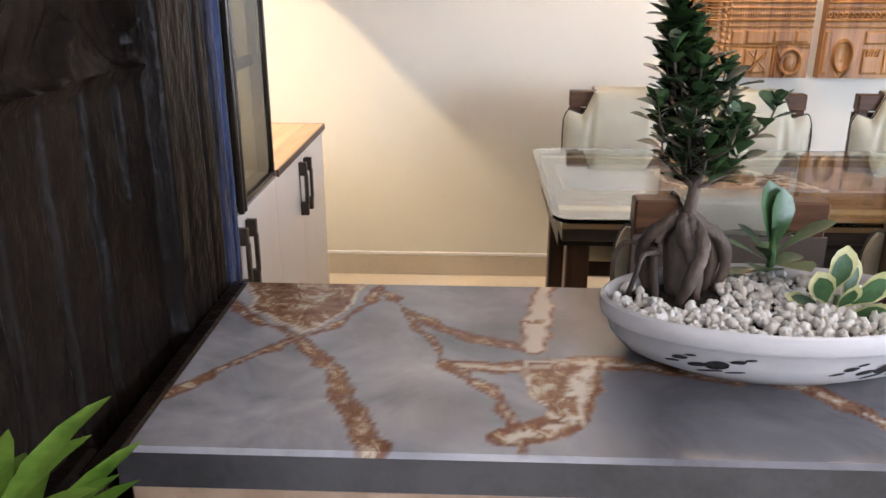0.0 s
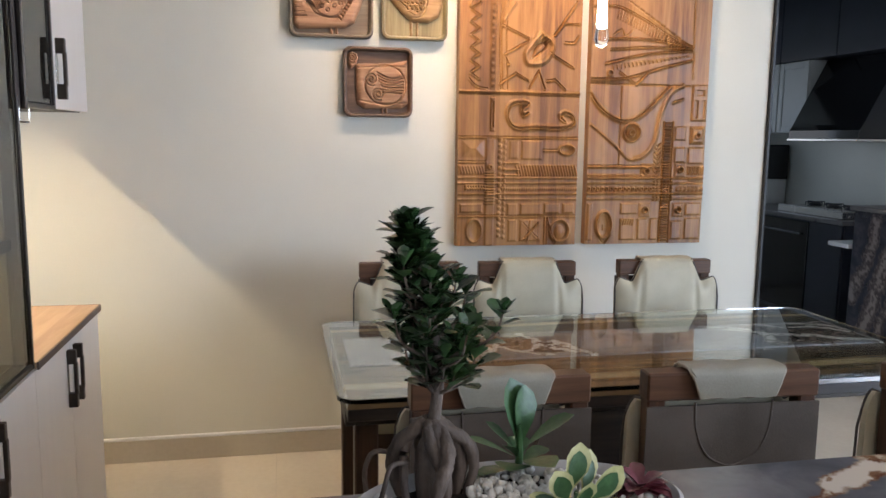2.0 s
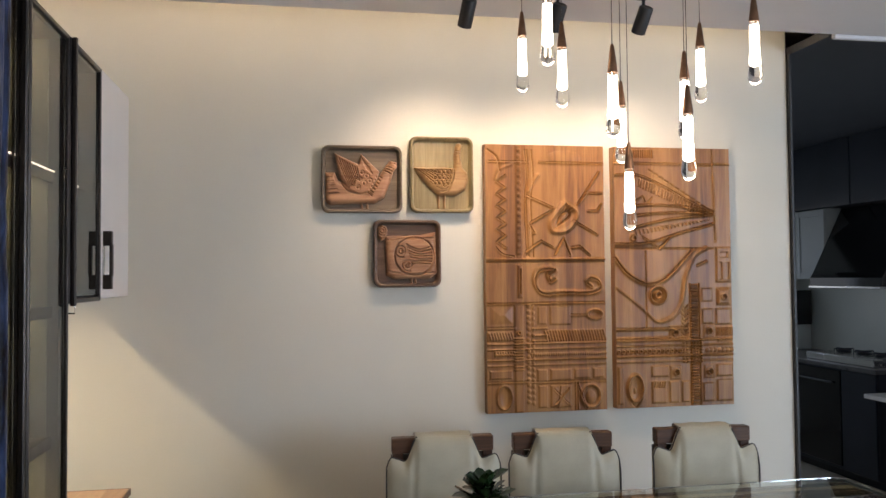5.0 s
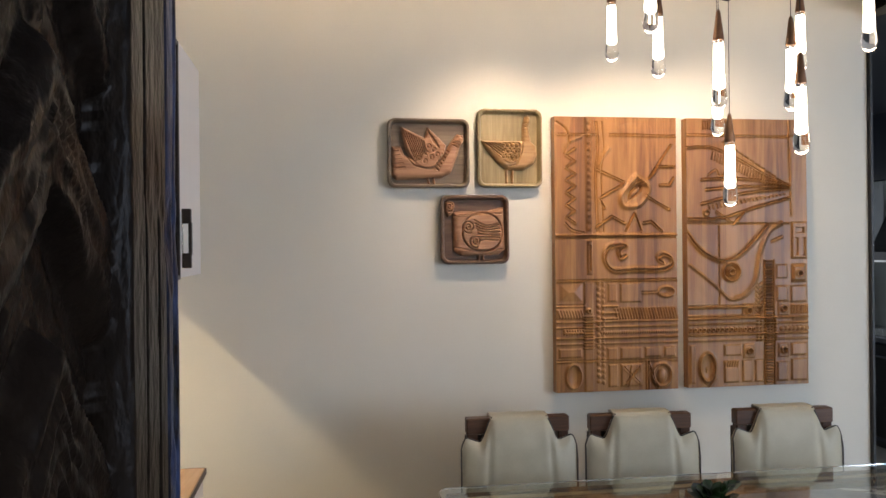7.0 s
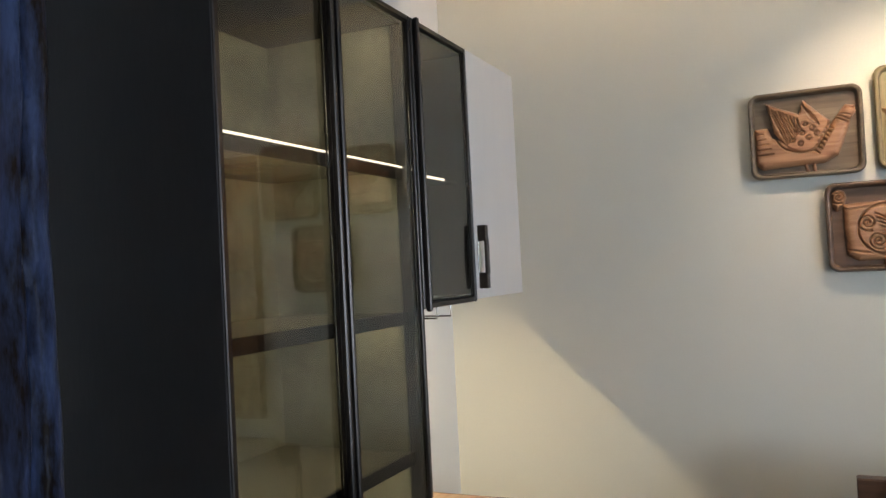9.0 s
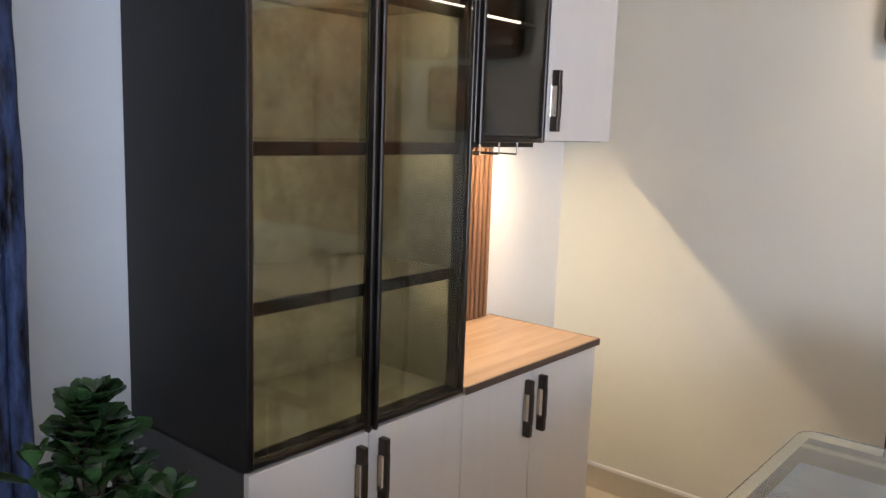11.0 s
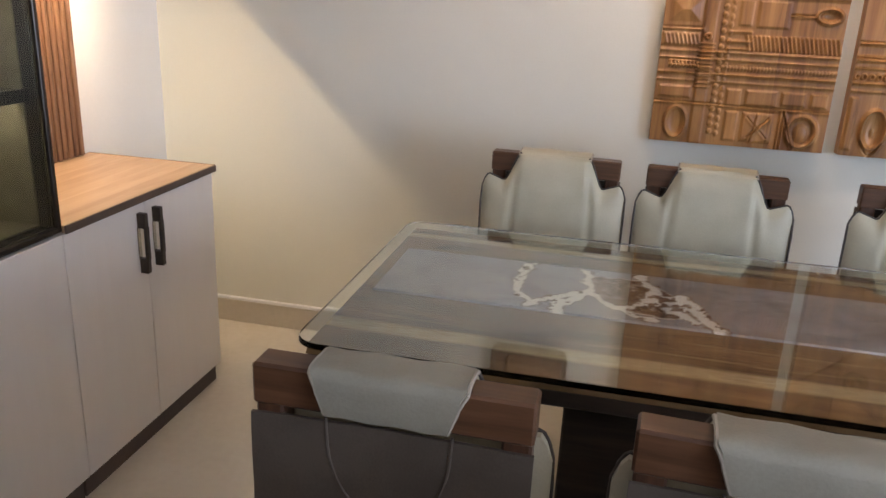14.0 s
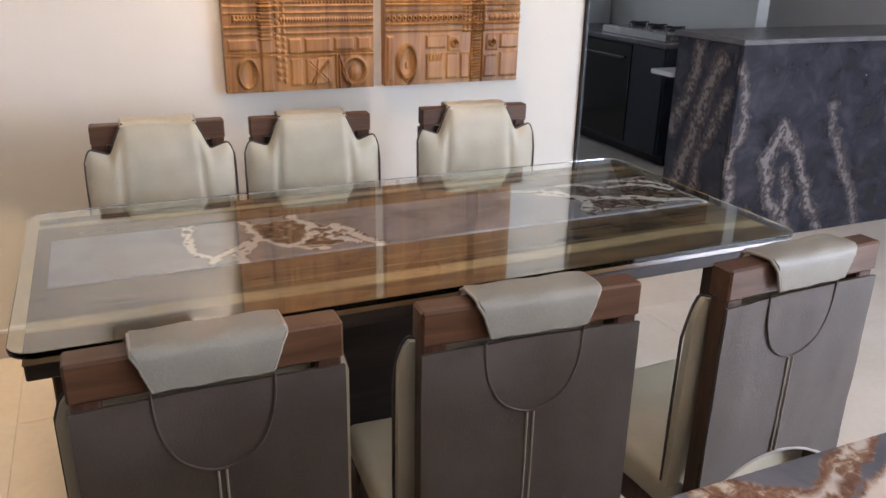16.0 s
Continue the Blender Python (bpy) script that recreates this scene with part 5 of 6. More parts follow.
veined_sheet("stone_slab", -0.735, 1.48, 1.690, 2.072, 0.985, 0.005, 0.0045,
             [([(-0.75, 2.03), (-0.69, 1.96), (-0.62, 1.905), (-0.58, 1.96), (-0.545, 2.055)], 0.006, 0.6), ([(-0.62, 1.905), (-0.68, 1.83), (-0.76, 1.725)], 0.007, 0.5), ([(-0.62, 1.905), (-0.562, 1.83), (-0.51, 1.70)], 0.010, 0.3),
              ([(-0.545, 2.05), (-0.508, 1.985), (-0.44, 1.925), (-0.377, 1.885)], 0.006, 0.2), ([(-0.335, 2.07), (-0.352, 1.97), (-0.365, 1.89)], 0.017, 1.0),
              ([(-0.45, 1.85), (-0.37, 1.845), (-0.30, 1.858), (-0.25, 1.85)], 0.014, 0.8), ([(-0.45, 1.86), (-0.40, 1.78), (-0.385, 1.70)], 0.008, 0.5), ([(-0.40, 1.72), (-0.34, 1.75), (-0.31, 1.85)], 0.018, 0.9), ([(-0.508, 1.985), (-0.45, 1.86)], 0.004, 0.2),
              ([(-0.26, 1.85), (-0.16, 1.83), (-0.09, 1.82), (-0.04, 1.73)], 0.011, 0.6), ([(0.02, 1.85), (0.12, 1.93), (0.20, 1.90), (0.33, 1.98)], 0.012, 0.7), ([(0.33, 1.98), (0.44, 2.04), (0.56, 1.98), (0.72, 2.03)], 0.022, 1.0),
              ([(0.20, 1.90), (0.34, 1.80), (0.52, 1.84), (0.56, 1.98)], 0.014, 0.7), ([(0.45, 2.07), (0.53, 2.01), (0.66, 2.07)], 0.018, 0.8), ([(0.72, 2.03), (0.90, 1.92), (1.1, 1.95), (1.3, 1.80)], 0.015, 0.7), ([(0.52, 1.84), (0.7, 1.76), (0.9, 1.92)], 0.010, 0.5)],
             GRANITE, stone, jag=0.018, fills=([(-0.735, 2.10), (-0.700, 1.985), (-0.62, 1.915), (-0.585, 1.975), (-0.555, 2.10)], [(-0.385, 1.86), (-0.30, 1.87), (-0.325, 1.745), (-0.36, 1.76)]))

# ---- antique door at the counter's end ----
door = thing("antique_door", "blackened antique carved wooden door standing against the wall end", "door")
nu, nv = 260, 640
Yd, Zd = np.meshgrid(np.linspace(1.30, 2.118, nu), np.linspace(0.018, 2.60, nv), indexing="ij")
grain = value_noise(Yd * 9, Zd, 6, 21, 4)
chips = value_noise(Yd * 2.5, Zd, 9, 22, 3)
Hd = 0.0022 * (grain - 0.5) + 0.004 * (value_noise(Yd * 3, Zd, 14, 27, 3) - 0.5) + 0.006 * np.clip(chips - 0.62, 0, 1) * -3
post = np.clip((Yd - 1.895) / 0.012, 0, 1)
Hd += 0.020 * post
for yc, w, d, z0, z1 in ((1.952, 0.003, 0.007, 1.35, 1.95), (2.004, 0.0035, 0.009, 0.9, 1.62), (2.046, 0.004, 0.010, 0.0, 2.6), (2.086, 0.004, 0.010, 0.0, 2.6)):
    wave = 0.016 * (value_noise(Zd, Zd * 0, 3, int(yc * 1000), 4) - 0.5)
    Hd -= d * np.exp(-((Yd - yc - wave) / w) ** 2) * np.clip((Zd - z0) / 0.08, 0, 1) * np.clip((z1 - Zd) / 0.08, 0, 1)
low = (Zd < 1.285) & (Yd < 1.895)
for n, yc in enumerate((1.838, 1.772, 1.700, 1.626, 1.560, 1.490, 1.420)):
    wave = 0.006 * (value_noise(Zd, Zd * 0, 4, 60 + n, 3) - 0.5)
    Hd -= np.where(low & (Zd > (1.16 if n == 0 else 0.0)), 0.012 * np.exp(-((Yd - yc - wave) / 0.0055) ** 2), 0)
high = (Zd >= 1.285) & (Yd < 1.895)
tri = np.abs(((Yd - 1.775) / 0.36 + 0.5) % 1.0 - 0.5) * 0.36
rise = Zd - 1.285 + tri * 0.95 + 0.014 * (chips - 0.5)
beam = np.abs((rise / 0.19) % 1.0 - 0.5) * 2
Hd += np.where(high, 0.020 * np.clip((beam - 0.42) / 0.16, 0, 1) - 0.014, 0)
gouge = np.abs(value_noise(rise * 5.0, Yd * 0.9, 9, 51, 3) - 0.5)
Hd += np.where(high, -0.030 * np.clip(0.10 - gouge, 0, 1) + 0.006 * (value_noise(rise * 9, Yd * 2, 9, 52, 3) - 0.5), 0)
Hd += 0.010 * np.exp(-((Zd - 1.285) / 0.010) ** 2) * (Yd < 1.895)
Hd += 0.010 * (value_noise(Yd, Zd, 5, 31, 2) - 0.5) * post
Xd = -0.7560 + np.clip(Hd, -0.034, 0.0190)
round_off = np.clip((Yd - 2.102) / 0.016, 0, 1)
Xd -= 0.012 * round_off ** 2
Yd = Yd + np.where(Yd > 2.08, 0.007 * (value_noise(Zd, Zd * 0, 9, 41, 3) - 0.5), 0)
Xd[0], Xd[-1], Xd[:, 0], Xd[:, -1] = -0.848, -0.848, -0.848, -0.848
smooth(sheet("leaf", np.stack([Xd, Yd, Zd], -1).reshape(-1, 3).tolist(), grid_faces(nu, nv).tolist(), ANTIQUE, door, "rough hand-carved door leaf"), 70)
part("corner_post", box(-0.800, -0.7365, 1.590, 1.686, 0.018, 0.992, 0.008, segments=2), ANTIQUE, door)
part("sill_strip", box(-0.7365, -0.716, 1.640, 2.058, 0.986, 0.992, 0.003), ANTIQUE, door)

# ---- planted dish ----
TC = (-0.115, 1.888)
dish = thing("planter_dish", "oval white porcelain planter with black painted motifs", "planter", (*TC, 0.985))
prof = [(r, z * 0.87) for r, z in [(0.60, 0.0), (0.66, 0.0), (0.70, 0.004), (0.87, 0.018), (0.945, 0.036), (0.962, 0.051), (0.982, 0.053), (1.0, 0.057), (1.006, 0.066), (1.002, 0.075), (0.975, 0.078), (0.962, 0.074), (0.95, 0.060), (0.90, 0.052)]]
smooth(part("bowl", lathe([(r * 0.178, z) for r, z in prof], 64, 1.0, 0.56), PORCELAIN, dish), 50)
for a in (-118, -62):
    for da, dz, w, h in ((0, 0.034, 0.012, 0.0065), (-7, 0.031, 0.010, 0.0035), (-13, 0.037, 0.008, 0.003), (7, 0.041, 0.008, 0.003), (11, 0.045, 0.006, 0.0018), (-3, 0.024, 0.013, 0.0016), (6, 0.026, 0.010, 0.0013), (-17, 0.030, 0.008, 0.0018), (-9, 0.042, 0.006, 0.0018)):
        t = radians(a + da)
        r = 0.178 * np.interp(dz, [0.004, 0.018, 0.036, 0.051], [0.70, 0.87, 0.945, 0.962]) + 0.0006
        pos = Vector((r * math.cos(t), r * 0.56 * math.sin(t), dz * 0.87))
        nrm = Vector((math.cos(t) * 0.6, math.sin(t), -0.45)).normalized()
        q = nrm.to_track_quat("Z", "Y").to_matrix().to_4x4()
        part("motif", moved(lathe([(0.2, -0.0006), (1.0, 0.0), (0.3, 0.0006)], 12, w, h), Matrix.Translation(pos) @ q @ Matrix.Rotation(radians(12), 4, "Z")), INK, dish, "black painted leaf motif")
part("soil", lathe([(0.165, 0.042), (0.165, 0.050), (0.10, 0.053), (0.02, 0.054)], 40, 1.0, 0.55), SOIL, dish, "dark potting soil")

rng = random.Random(4)
pebs = bmesh.new()
for k in range(900):
    a, r = rng.random() * 2 * math.pi, math.sqrt(rng.random()) * 0.163
    x, y = r * math.cos(a), 0.55 * r * math.sin(a)
    if math.hypot(x + 0.088, y - 0.040) < 0.044: continue
    s = rng.uniform(0.0045, 0.0085)
    m = Matrix.Translation((TC[0] + x, TC[1] + y, 0.985 + 0.053 + rng.random() * 0.008)) @ Euler((rng.random() * 6, rng.random() * 6, rng.random() * 6)).to_matrix().to_4x4() @ Matrix.Diagonal((s, s * rng.uniform(0.6, 0.9), s * rng.uniform(0.55, 0.8), 1))
    bmesh.ops.create_icosphere(pebs, subdivisions=1, radius=1.0, matrix=m)
for v in pebs.verts: v.co += 0.0007 * noise.noise_vector(v.co * 300)
pb = part("pebbles", pebs, PEBBLE)
smooth(pb, 50)
tagged(pb, "white pebbles spread over the soil of the planter", "pebbles", kind="stuff")


def leaf(bm, base, tip, width, curl=0.15, fold=0.12, up=Vector((0, 0, 1)), widest=0.6):
    """One leaf blade with a folded midrib."""
    base, tip = Vector(base), Vector(tip)
    d = tip - base
    side = d.cross(up)
    if side.length < 1e-5: side = Vector((1, 0, 0))
    side.normalize()
    nrm = side.cross(d).normalized()
    rows = []
    for t in (0, 0.2, 0.45, 0.7, 0.88, 1.0):
        w = width * 0.5 * (t / widest if t < widest else math.sqrt(max(0, 1 - ((t - widest) / (1 - widest)) ** 2)))
        w = max(w, width * 0.03)
        c = base + d * t - nrm * curl * d.length * t * t
        rows.append([bm.verts.new(c - side * w + nrm * fold * w), bm.verts.new(c), bm.verts.new(c + side * w + nrm * fold * w)])
    for r, s in zip(rows, rows[1:]):
        bm.faces.new((r[0], r[1], s[1], s[0])); bm.faces.new((r[1], r[2], s[2], s[1]))


BX, BY, BZ = -0.203, 1.936, 1.036
bonsai = thing("bonsai_tree", "small ficus bonsai with swollen roots and glossy dark leaves", "bonsai", (BX, BY, BZ))
rng = random.Random(11)
bark = bmesh.new()
stem = curve_of([(0.002, 0, 0.000), (0.004, 0.002, 0.040), (0.002, 0, 0.066), (0.004, 0.0, 0.088), (0.008, 0.002, 0.125), (0.002, 0, 0.19), (-0.010, 0, 0.25), (-0.020, 0, 0.292)], 4)
tube(stem, np.interp(np.arange(len(stem)) / (len(stem) - 1), [0, 0.12, 0.24, 0.34, 0.46, 1], [0.016, 0.021, 0.017, 0.0090, 0.0075, 0.0025]).tolist(), 12, bark)
for k in range(9):
    a = k * 2 * math.pi / 9 + rng.uniform(-0.35, 0.35)
    turn, q, thick = rng.uniform(-1.3, 1.3), rng.uniform(0.026, 0.050), rng.uniform(0.50, 1.0)
    root = [(h * math.cos(a + turn * w), 0.85 * h * math.sin(a + turn * w), z) for h, z, w in ((0.006, 0.090, 0), (0.017, 0.080, 0.1), (q * 0.85, 0.062, 0.35), (q * 1.04, 0.034, 0.7), (q * rng.uniform(0.55, 1.1), -0.006, 1.0))]
    line = curve_of(root, 5)
    tube(line, [thick * float(np.interp(m / (len(line) - 1), [0, 0.2, 0.5, 0.8, 1], [0.006, 0.0085, 0.0095, 0.0085, 0.005])) * rng.uniform(0.90, 1.10) for m in range(len(line))], 9, bark)
for v in bark.verts: v.co += 0.0016 * noise.noise_vector(v.co * 70)
for a, q in ((2.9, 0.070), (-2.6, 0.062)):
    tube(curve_of([(0.03 * math.cos(a), 0.03 * math.sin(a), 0.050), (q * 0.85 * math.cos(a), q * 0.85 * math.sin(a), 0.052), (q * math.cos(a), q * math.sin(a), 0.030), (q * 1.02 * math.cos(a - 0.2), q * math.sin(a - 0.2), -0.004)], 4), 0.0028, 7, bark)
smooth(part("trunk", bark, BARK, bonsai, "knobbly trunk with swollen roots"), 80)
twigs, crown = bmesh.new(), bmesh.new()
HEIGHTS = (0.115, 0.150, 0.185, 0.215, 0.245, 0.270, 0.295, 0.318)
MIDS, HALF = (0.004, 0.014, 0.012, 0.006, -0.002, -0.014, -0.022, -0.025), (0.030, 0.058, 0.070, 0.066, 0.054, 0.034, 0.013, 0.004)
for k in range(46):
    f = k / 45
    z = 0.140 + 0.172 * f ** 0.85
    a = k * 2.39996 + 0.4
    reach = float(np.interp(z, HEIGHTS, HALF)) * rng.uniform(0.30, 1.0) * (0.75 if k % 3 else 1.25)
    tip = Vector((float(np.interp(z, HEIGHTS, MIDS)) + reach * math.cos(a), 0.006 + reach * math.sin(a), z - 0.012))
    root = Vector((0.006 - 0.11 * max(0.0, z - 0.16), 0, max(0.118, z - 0.045 - 0.3 * reach)))
    bend = root.lerp(tip, 0.55) + Vector((0.25 * (tip.x - root.x), 0.25 * (tip.y - root.y), -0.004))
    twig = curve_of([root, bend, tip], 4)
    tube(twig, np.linspace(0.0022, 0.0010, len(twig)).tolist(), 5, twigs)
    ahead = (tip - bend).normalized()
    for m in range(6):
        p = Vector(twig[min(3 + m, len(twig) - 1)])
        b2 = m * 2.2 + a
        out = Vector((math.cos(b2), math.sin(b2), 0.05)) * 0.9 + ahead * 0.55 + Vector((0, 0, rng.uniform(-0.25, 0.35)))
        ln = rng.uniform(0.024, 0.035)
        leaf(crown, p, p + ln * out.normalized(), ln * rng.uniform(0.64, 0.76), rng.uniform(0.02, 0.22), 0.22, widest=0.64)
    for m in range(4):
        b2 = m * 1.7 + a
        ln = rng.uniform(0.017, 0.026)
        out = Vector((0.7 * math.cos(b2), 0.7 * math.sin(b2), 0.75)) + ahead * 0.5
        leaf(crown, tip, tip + ln * out.normalized(), ln * 0.56, rng.uniform(0.0, 0.12), 0.25, widest=0.64)
part("branch_work", twigs, BARK, bonsai)
smooth(part("crown", crown, LEAF, bonsai, "glossy dark green leaves"), 60)

jade = thing("jade_plant", "small succulent with broad upright green leaves", "plant", (-0.090, 1.978, 1.036))
for a, ln, w, z, rise, tilt in ((100, 0.080, 0.046, 0.034, 6.0, 0), (40, 0.072, 0.040, 0.034, 4.0, 0), (-8, 0.074, 0.038, 0.034, 0.75, 1), (-62, 0.056, 0.046, 0.020, 0.25, 1), (-118, 0.052, 0.044, 0.016, 0.30, 1),
                                (178, 0.066, 0.026, 0.024, 0.50, 1), (205, 0.060, 0.024, 0.012, 0.15, 1), (150, 0.050, 0.022, 0.030, 0.90, 1), (75, 0.046, 0.030, 0.018, 0.40, 1), (230, 0.046, 0.020, 0.024, 0.80, 1), (20, 0.044, 0.028, 0.016, 0.30, 1)):
    t = radians(a)
    d = Vector((math.cos(t), math.sin(t), rise)).normalized() * ln
    bm = bmesh.new()
    leaf(bm, (0.10 * d.x, 0.10 * d.y, z), (d.x, d.y, z + d.z), w, 0.10, 0.22, Vector((0, 0, 1)) if tilt else Vector((0.5, -0.8, 0.2)), widest=0.58)
    smooth(part("leaf", bm, LEAF_BRIGHT, jade), 60)
part("stem", tube([(0, 0, -0.002), (0.001, 0, 0.03), (0, 0, 0.062)], [0.005, 0.0045, 0.003], 8), LEAF_BRIGHT, jade)
vari = thing("variegated_plant", "low plant with green leaves edged in cream", "plant", (-0.056, 1.880, 1.037))
for bx, by, bz, tx, ty, tz, w in ((-0.006, 0.004, 0.024, 0.006, 0.000, 0.082, 0.036), (-0.010, 0.0, 0.012, -0.030, -0.012, 0.054, 0.034), (0.010, -0.004, 0.012, 0.056, -0.010, 0.052, 0.040), (-0.002, -0.006, 0.010, 0.008, -0.030, 0.044, 0.026),
                                  (-0.012, 0.006, 0.008, -0.056, 0.004, 0.022, 0.016), (0.010, 0.008, 0.014, 0.030, 0.026, 0.064, 0.028), (0.012, -0.010, 0.006, 0.052, -0.032, 0.016, 0.026)):
    b1, b2 = bmesh.new(), bmesh.new()
    base, d = Vector((bx, by, bz)), Vector((tx - bx, ty - by, tz - bz))
    face = Vector((0.15 + 12 * tx, -1.0, 0.55 + 8 * ty))
    leaf(b1, base, base + d, w, 0.12, 0.20, face, widest=0.55)
    lift = (d.cross(face)).cross(d).normalized() * 0.0009
    leaf(b2, base + lift + d * 0.10, base + lift + d * 0.84, w * 0.72, 0.12, 0.20, face, widest=0.5)
    blade = smooth(part("leaf", b1, LEAF_CREAM, vari, "cream leaf margin"), 60)
    smooth(part("leaf_centre", b2, LEAF_BRIGHT, blade, "green leaf centre"), 60)
part("stem", tube([(0, 0, -0.003), (0, 0, 0.024)], 0.0035, 7), LEAF_BRIGHT, vari)
vari.scale = (0.88, 0.88, 0.88)
red = thing("burgundy_plant", "small plant with curled burgundy leaves at the planter's rim", "plant", (0.022, 1.893, 1.037))
bm, rng = bmesh.new(), random.Random(9)
for k in range(20):
    t = rng.random() * 6.28
    ln = rng.uniform(0.022, 0.046)
    d = Vector((math.cos(t) + 0.45, 0.8 * math.sin(t), rng.uniform(0.1, 0.9))).normalized() * ln
    leaf(bm, (0, 0, 0.012), (d.x, d.y, 0.012 + d.z), rng.uniform(0.014, 0.024), rng.uniform(0.3, 0.6), 0.5)
tube([(0, 0, 0), (0, 0, 0.016)], 0.003, 6, bm)
smooth(part("leaves", bm, LEAF_RED, red), 60)

floor_plant = thing("potted_plant", "tall potted plant with arching lime-green leaves", "plant", (-0.70, 1.46, 0.018))
smooth(part("pot", lathe([(0.055, 0), (0.06, 0.0), (0.085, 0.20), (0.095, 0.22), (0.095, 0.25), (0.085, 0.25), (0.08, 0.235), (0.02, 0.235)], 28), TERRACOTTA, floor_plant, "clay pot"), 40)
bm, st = bmesh.new(), bmesh.new()
rng = random.Random(2)
tube([(0, 0, 0.23), (0.01, 0.02, 0.6), (0.0, 0.02, 1.04)], [0.012, 0.010, 0.007], 8, st)
for k in range(64):
    a = k * 2.4
    z = 0.93 + 0.12 * rng.random()
    ln = rng.uniform(0.07, 0.12)
    p = Vector((0.0, 0.02, z))
    dx = max(math.cos(a), -0.35)
    leaf(bm, p, p + ln * Vector((dx * 0.6, 0.8 * math.sin(a), rng.uniform(0.1, 0.8))), 0.019, rng.uniform(0.3, 0.7), 0.3, widest=0.35)
part("stem", st, BARK, floor_plant)
smooth(part("leaves", bm, LEAF_LIME, floor_plant, "arching lime-green leaves"), 60)

# ---- kitchen beyond ----
isl = thing("kitchen_island", "dark polished marble island with pale swirls", "island")
IX0, IX1, IY0, IY1 = 2.84, 4.90, 4.60, 5.08
IH = 1.045
sw = [([(2.84, 0.95), (2.92, 0.70), (2.86, 0.45), (2.90, 0.10)], 0.033, 0.7), ([(3.18, 0.62), (3.10, 0.45), (3.16, 0.25), (3.30, 0.05)], 0.051, 0.8), ([(3.18, 0.62), (3.32, 0.48), (3.42, 0.25), (3.58, 0.0)], 0.045, 0.8),
      ([(3.24, 0.40), (3.30, 0.25), (3.26, 0.12), (3.36, 0.02)], 0.033, 0.8), ([(3.50, 0.70), (3.62, 0.45), (3.72, 0.30), (3.86, 0.0)], 0.036, 0.5), ([(3.9, 0.95), (3.98, 0.60), (4.14, 0.35), (4.2, 0.0)], 0.053, 0.6), ([(4.5, 1.0), (4.62, 0.5), (4.8, 0.1)], 0.068, 0.5)]
fr = veined_sheet("front_slab", IX0, IX1, 0.018, IH, 0.0, 0.02, 0.008, sw, ISLAND, isl, warp=0.07, jag=0.012)
fr.matrix_basis = Matrix.Translation((0, IY0, 0)) @ Matrix.Rotation(radians(90), 4, "X")
sl = veined_sheet("side_slab", IY0 + 0.021, IY1, 0.018, IH, 0.0, 0.02, 0.010, [([(5.08, 0.05), (4.94, 0.35), (4.88, 0.60), (4.74, 0.95)], 0.060, 0.8), ([(4.98, -0.05), (4.84, 0.25), (4.80, 0.50), (4.66, 0.80)], 0.039, 0.7), ([(5.06, 0.55), (4.96, 0.75), (4.90, 1.02)], 0.045, 0.7)], ISLAND, isl, warp=0.06, jag=0.012)
sl.matrix_basis = Matrix(((0, 0, -1, IX0), (1, 0, 0, 0), (0, 1, 0, 0), (0, 0, 0, 1)))
part("carcass", box(IX0 + 0.021, IX1, IY0 + 0.021, IY1, 0.018, IH - 0.001, 0.002), NAVY, isl)
part("top_slab", box(IX0 - 0.02, IX1, IY0 - 0.02, IY1 + 0.02, IH + 0.001, IH + 0.027, 0.003), KSTONE, isl, "dark stone top")
part("side_shelf", box(IX0 - 0.005, IX0 + 0.22, IY1 + 0.022, IY1 + 0.20, 0.82, 0.845, 0.002), PAINT_WHITE, isl, "small white shelf")
part("shelf_leg", box(IX0 + 0.18, IX0 + 0.21, IY1 + 0.16, IY1 + 0.19, 0.018, 0.819, 0.002), PAINT_WHITE, isl)

kb = thing("kitchen_base_cabinet", "navy kitchen base cabinets with a grey stone worktop", "cabinet")
part("body", box(3.56, 4.149, 6.05, 8.095, 0.09, 0.840, 0.002), NAVY, kb)
part("plinth", box(3.62, 4.149, 6.05, 8.095, 0.018, 0.089, 0.001), MATT_BLACK, kb)
for y0, y1 in ((6.06, 6.42), (7.06, 7.55), (7.56, 8.09)):
    part("door", box(3.540, 3.559, y0, y1 - 0.004, 0.10, 0.835, 0.002), NAVY, kb)
part("worktop", box(3.52, 4.149, 6.03, 8.095, 0.842, 0.872, 0.003), KSTONE, kb, "grey stone worktop")
ov = thing("oven", "built-in black glass oven", "oven")
part("front", box(3.536, 3.559, 6.43, 7.05, 0.12, 0.825, 0.003), OVEN, ov)
part("handle", tube([(3.525, 6.50, 0.73), (3.525, 6.98, 0.73)], 0.008, 8), MATT_BLACK, ov)
hob = thing("gas_hob", "steel gas hob with black burners", "hob")
part("body", box(3.58, 4.02, 6.12, 6.88, 0.873, 0.930, 0.006), CHROME, hob)
for y in (6.30, 6.50, 6.72):
    bn = part("burner", lathe([(0.05, 0.0), (0.05, 0.012), (0.03, 0.020), (0.02, 0.02)], 20, centre=(3.80, y, 0.931)), MATT_BLACK, hob)
    for r in (0, 90):
        c, s = math.cos(radians(r)) * 0.085, math.sin(radians(r)) * 0.085
        part("pan_support", tube([(3.80 - c, y - s, 0.934), (3.80 - c, y - s, 0.957), (3.80 + c, y + s, 0.957), (3.80 + c, y + s, 0.934)], 0.005, 6), MATT_BLACK, bn)
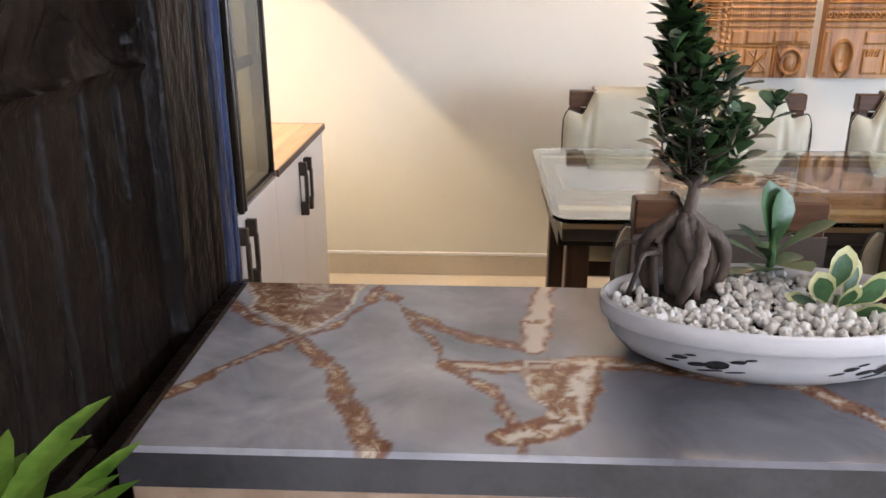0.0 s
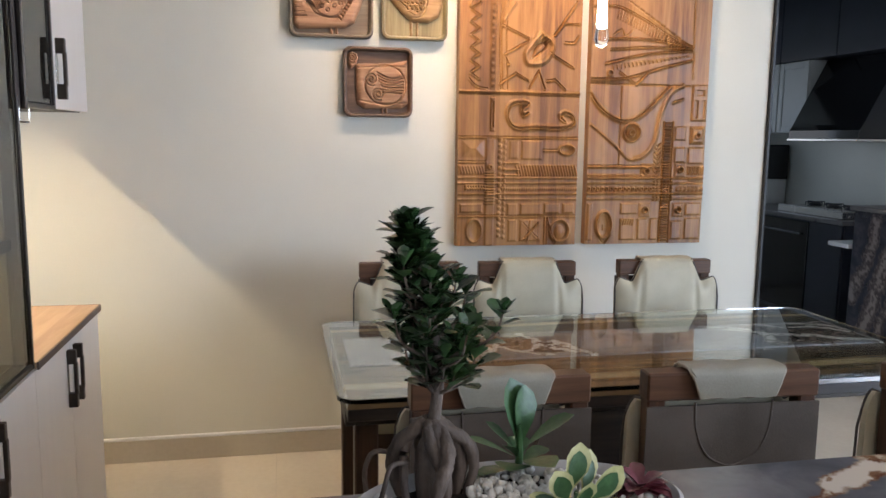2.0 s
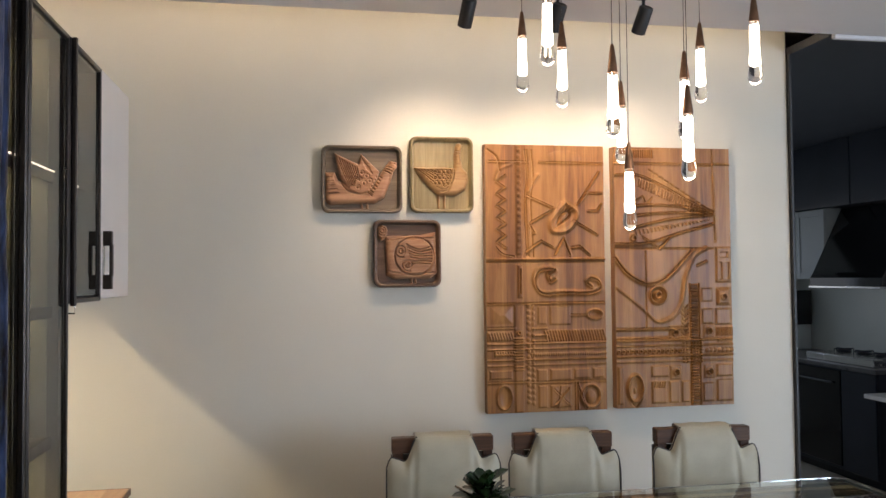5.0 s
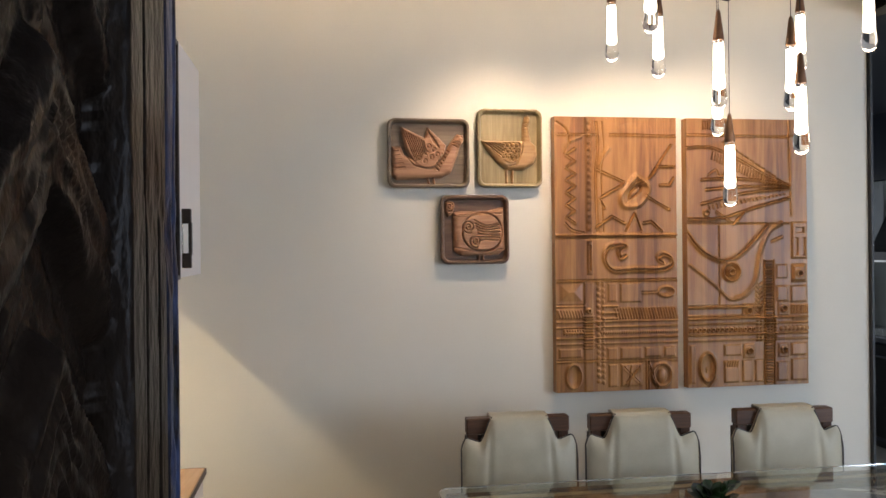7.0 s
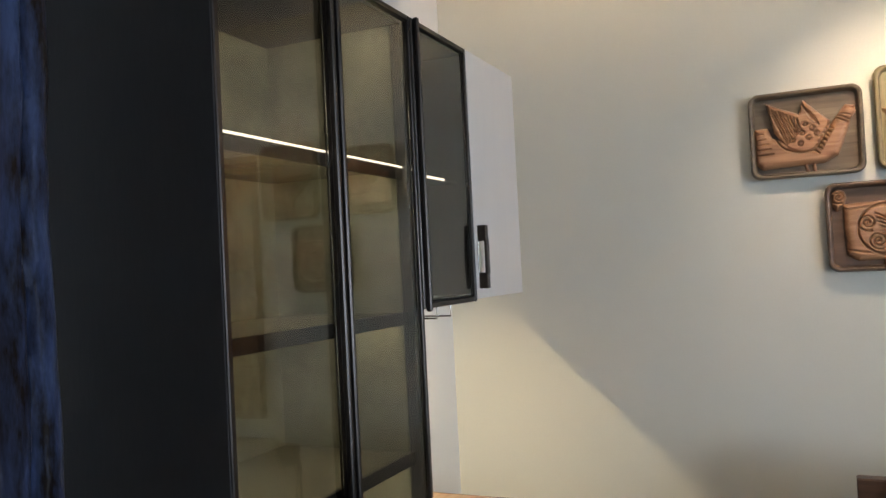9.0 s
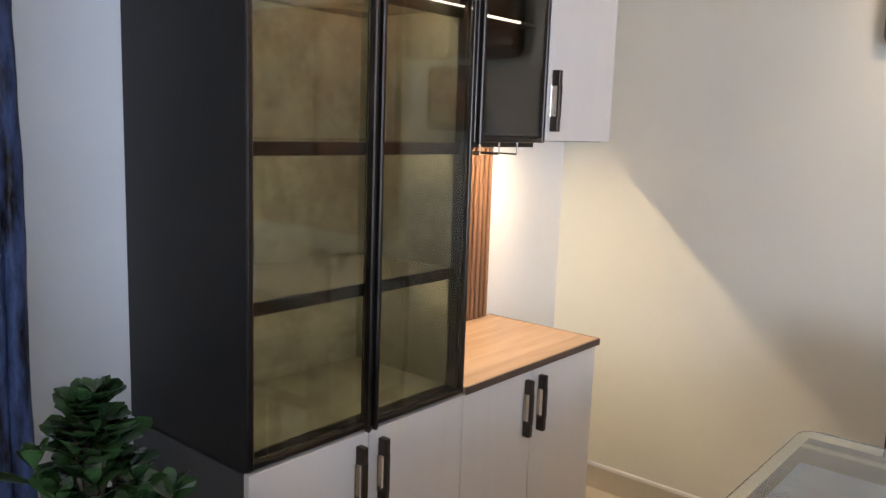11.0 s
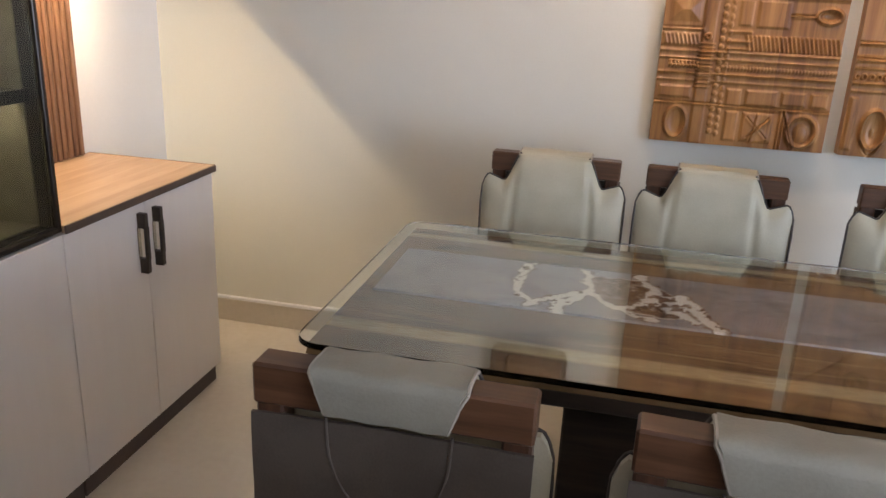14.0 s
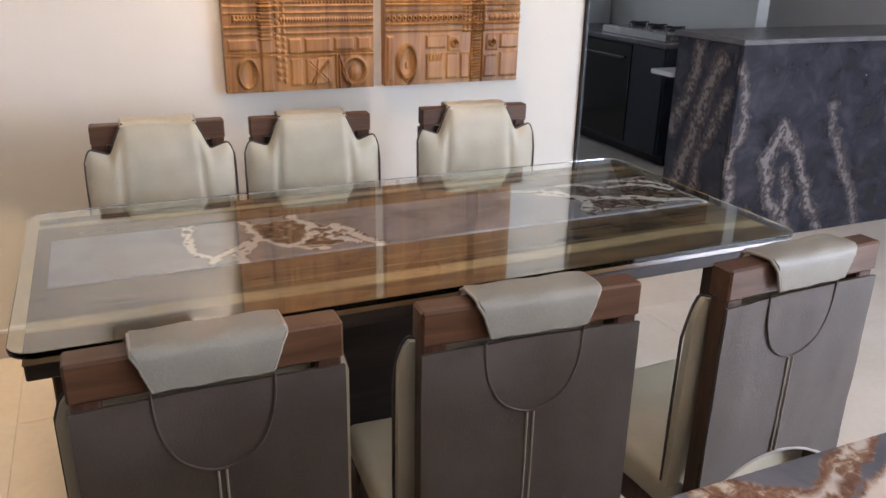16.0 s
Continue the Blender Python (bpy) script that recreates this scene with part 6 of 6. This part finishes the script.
for y0, y1 in ((6.92, 7.30), (7.31, 7.69), (7.70, 8.09)):
    kc = thing("kitchen_wall_cabinet", "grey-white shaker kitchen wall cabinet with a black knob", "cabinet", group="kitchen wall units")
    part("body", box(3.82, 4.149, y0, y1, 1.50, 2.08, 0.002), SHAKER, kc)
    for a, b, c, d in ((y0 + 0.003, y0 + 0.058, 1.503, 2.077), (y1 - 0.058, y1 - 0.003, 1.503, 2.077), (y0 + 0.058, y1 - 0.058, 1.503, 1.558), (y0 + 0.058, y1 - 0.058, 2.022, 2.077)):
        part("door_frame", box(3.798, 3.819, a, b, c, d, 0.003), SHAKER, kc)
    part("door_panel", box(3.806, 3.819, y0 + 0.058, y1 - 0.058, 1.558, 2.022, 0.001), SHAKER, kc)
    part("knob", box(3.775, 3.798, y0 + 0.05, y0 + 0.14, 1.512, 1.530, 0.005), MATT_BLACK, kc, "black cup pull")
loft = thing("kitchen_loft_cabinet", "dark grey loft cabinets up to the kitchen ceiling", "cabinet")
for y0, y1 in ((5.90, 6.60), (6.61, 7.30), (7.31, 8.09)):
    part("door", box(3.80, 4.149, y0, y1, 2.085, 2.618, 0.003), NAVY, loft)
hood = thing("cooker_hood", "black slanted cooker hood over the hob", "hood")
bm = bmesh.new()
moved(prism([(0.0, 0.0), (0.50, 0.0), (0.50, 0.62), (0.30, 0.62), (0.03, 0.10), (0.0, 0.06)], 0.0, 0.80, 0.004, bm), Matrix(((1, 0, 0, 3.645), (0, 0, 1, 6.10), (0, 1, 0, 1.455), (0, 0, 0, 1))))
part("canopy", bm, OVEN, hood)
part("lip", box(3.63, 4.14, 6.10, 6.90, 1.435, 1.454, 0.003), CHROME, hood, "steel lower lip")
mw = thing("microwave", "black microwave oven on the worktop", "microwave")
part("body", box(3.70, 4.12, 7.55, 8.02, 0.873 + 0.22, 1.40, 0.006), OVEN, mw)
part("stand", box(3.72, 4.12, 7.57, 8.00, 0.873, 0.873 + 0.219, 0.003), SHAKER, mw, "pale wall shelf box under it")

# ---- floor tiles ----
tile = None
k = 0
for i in range(6):
    for j in range(10):
        x, y = -1.60 + 1.2 * i, -3.1 + 1.2 * j
        if y + 1.2 > 9.0 or x + 1.2 > 5.7: continue
        if tile is None:
            tile = part("tile", box(0.0005, 1.1995, 0.0005, 1.1995, -0.0035, 0.0, 0.0006), TILE, floor)
            ob = tile
        else:
            ob = new("tile", tile.data)
            ob.parent = floor
        ob.location = (x, y, 0.018)
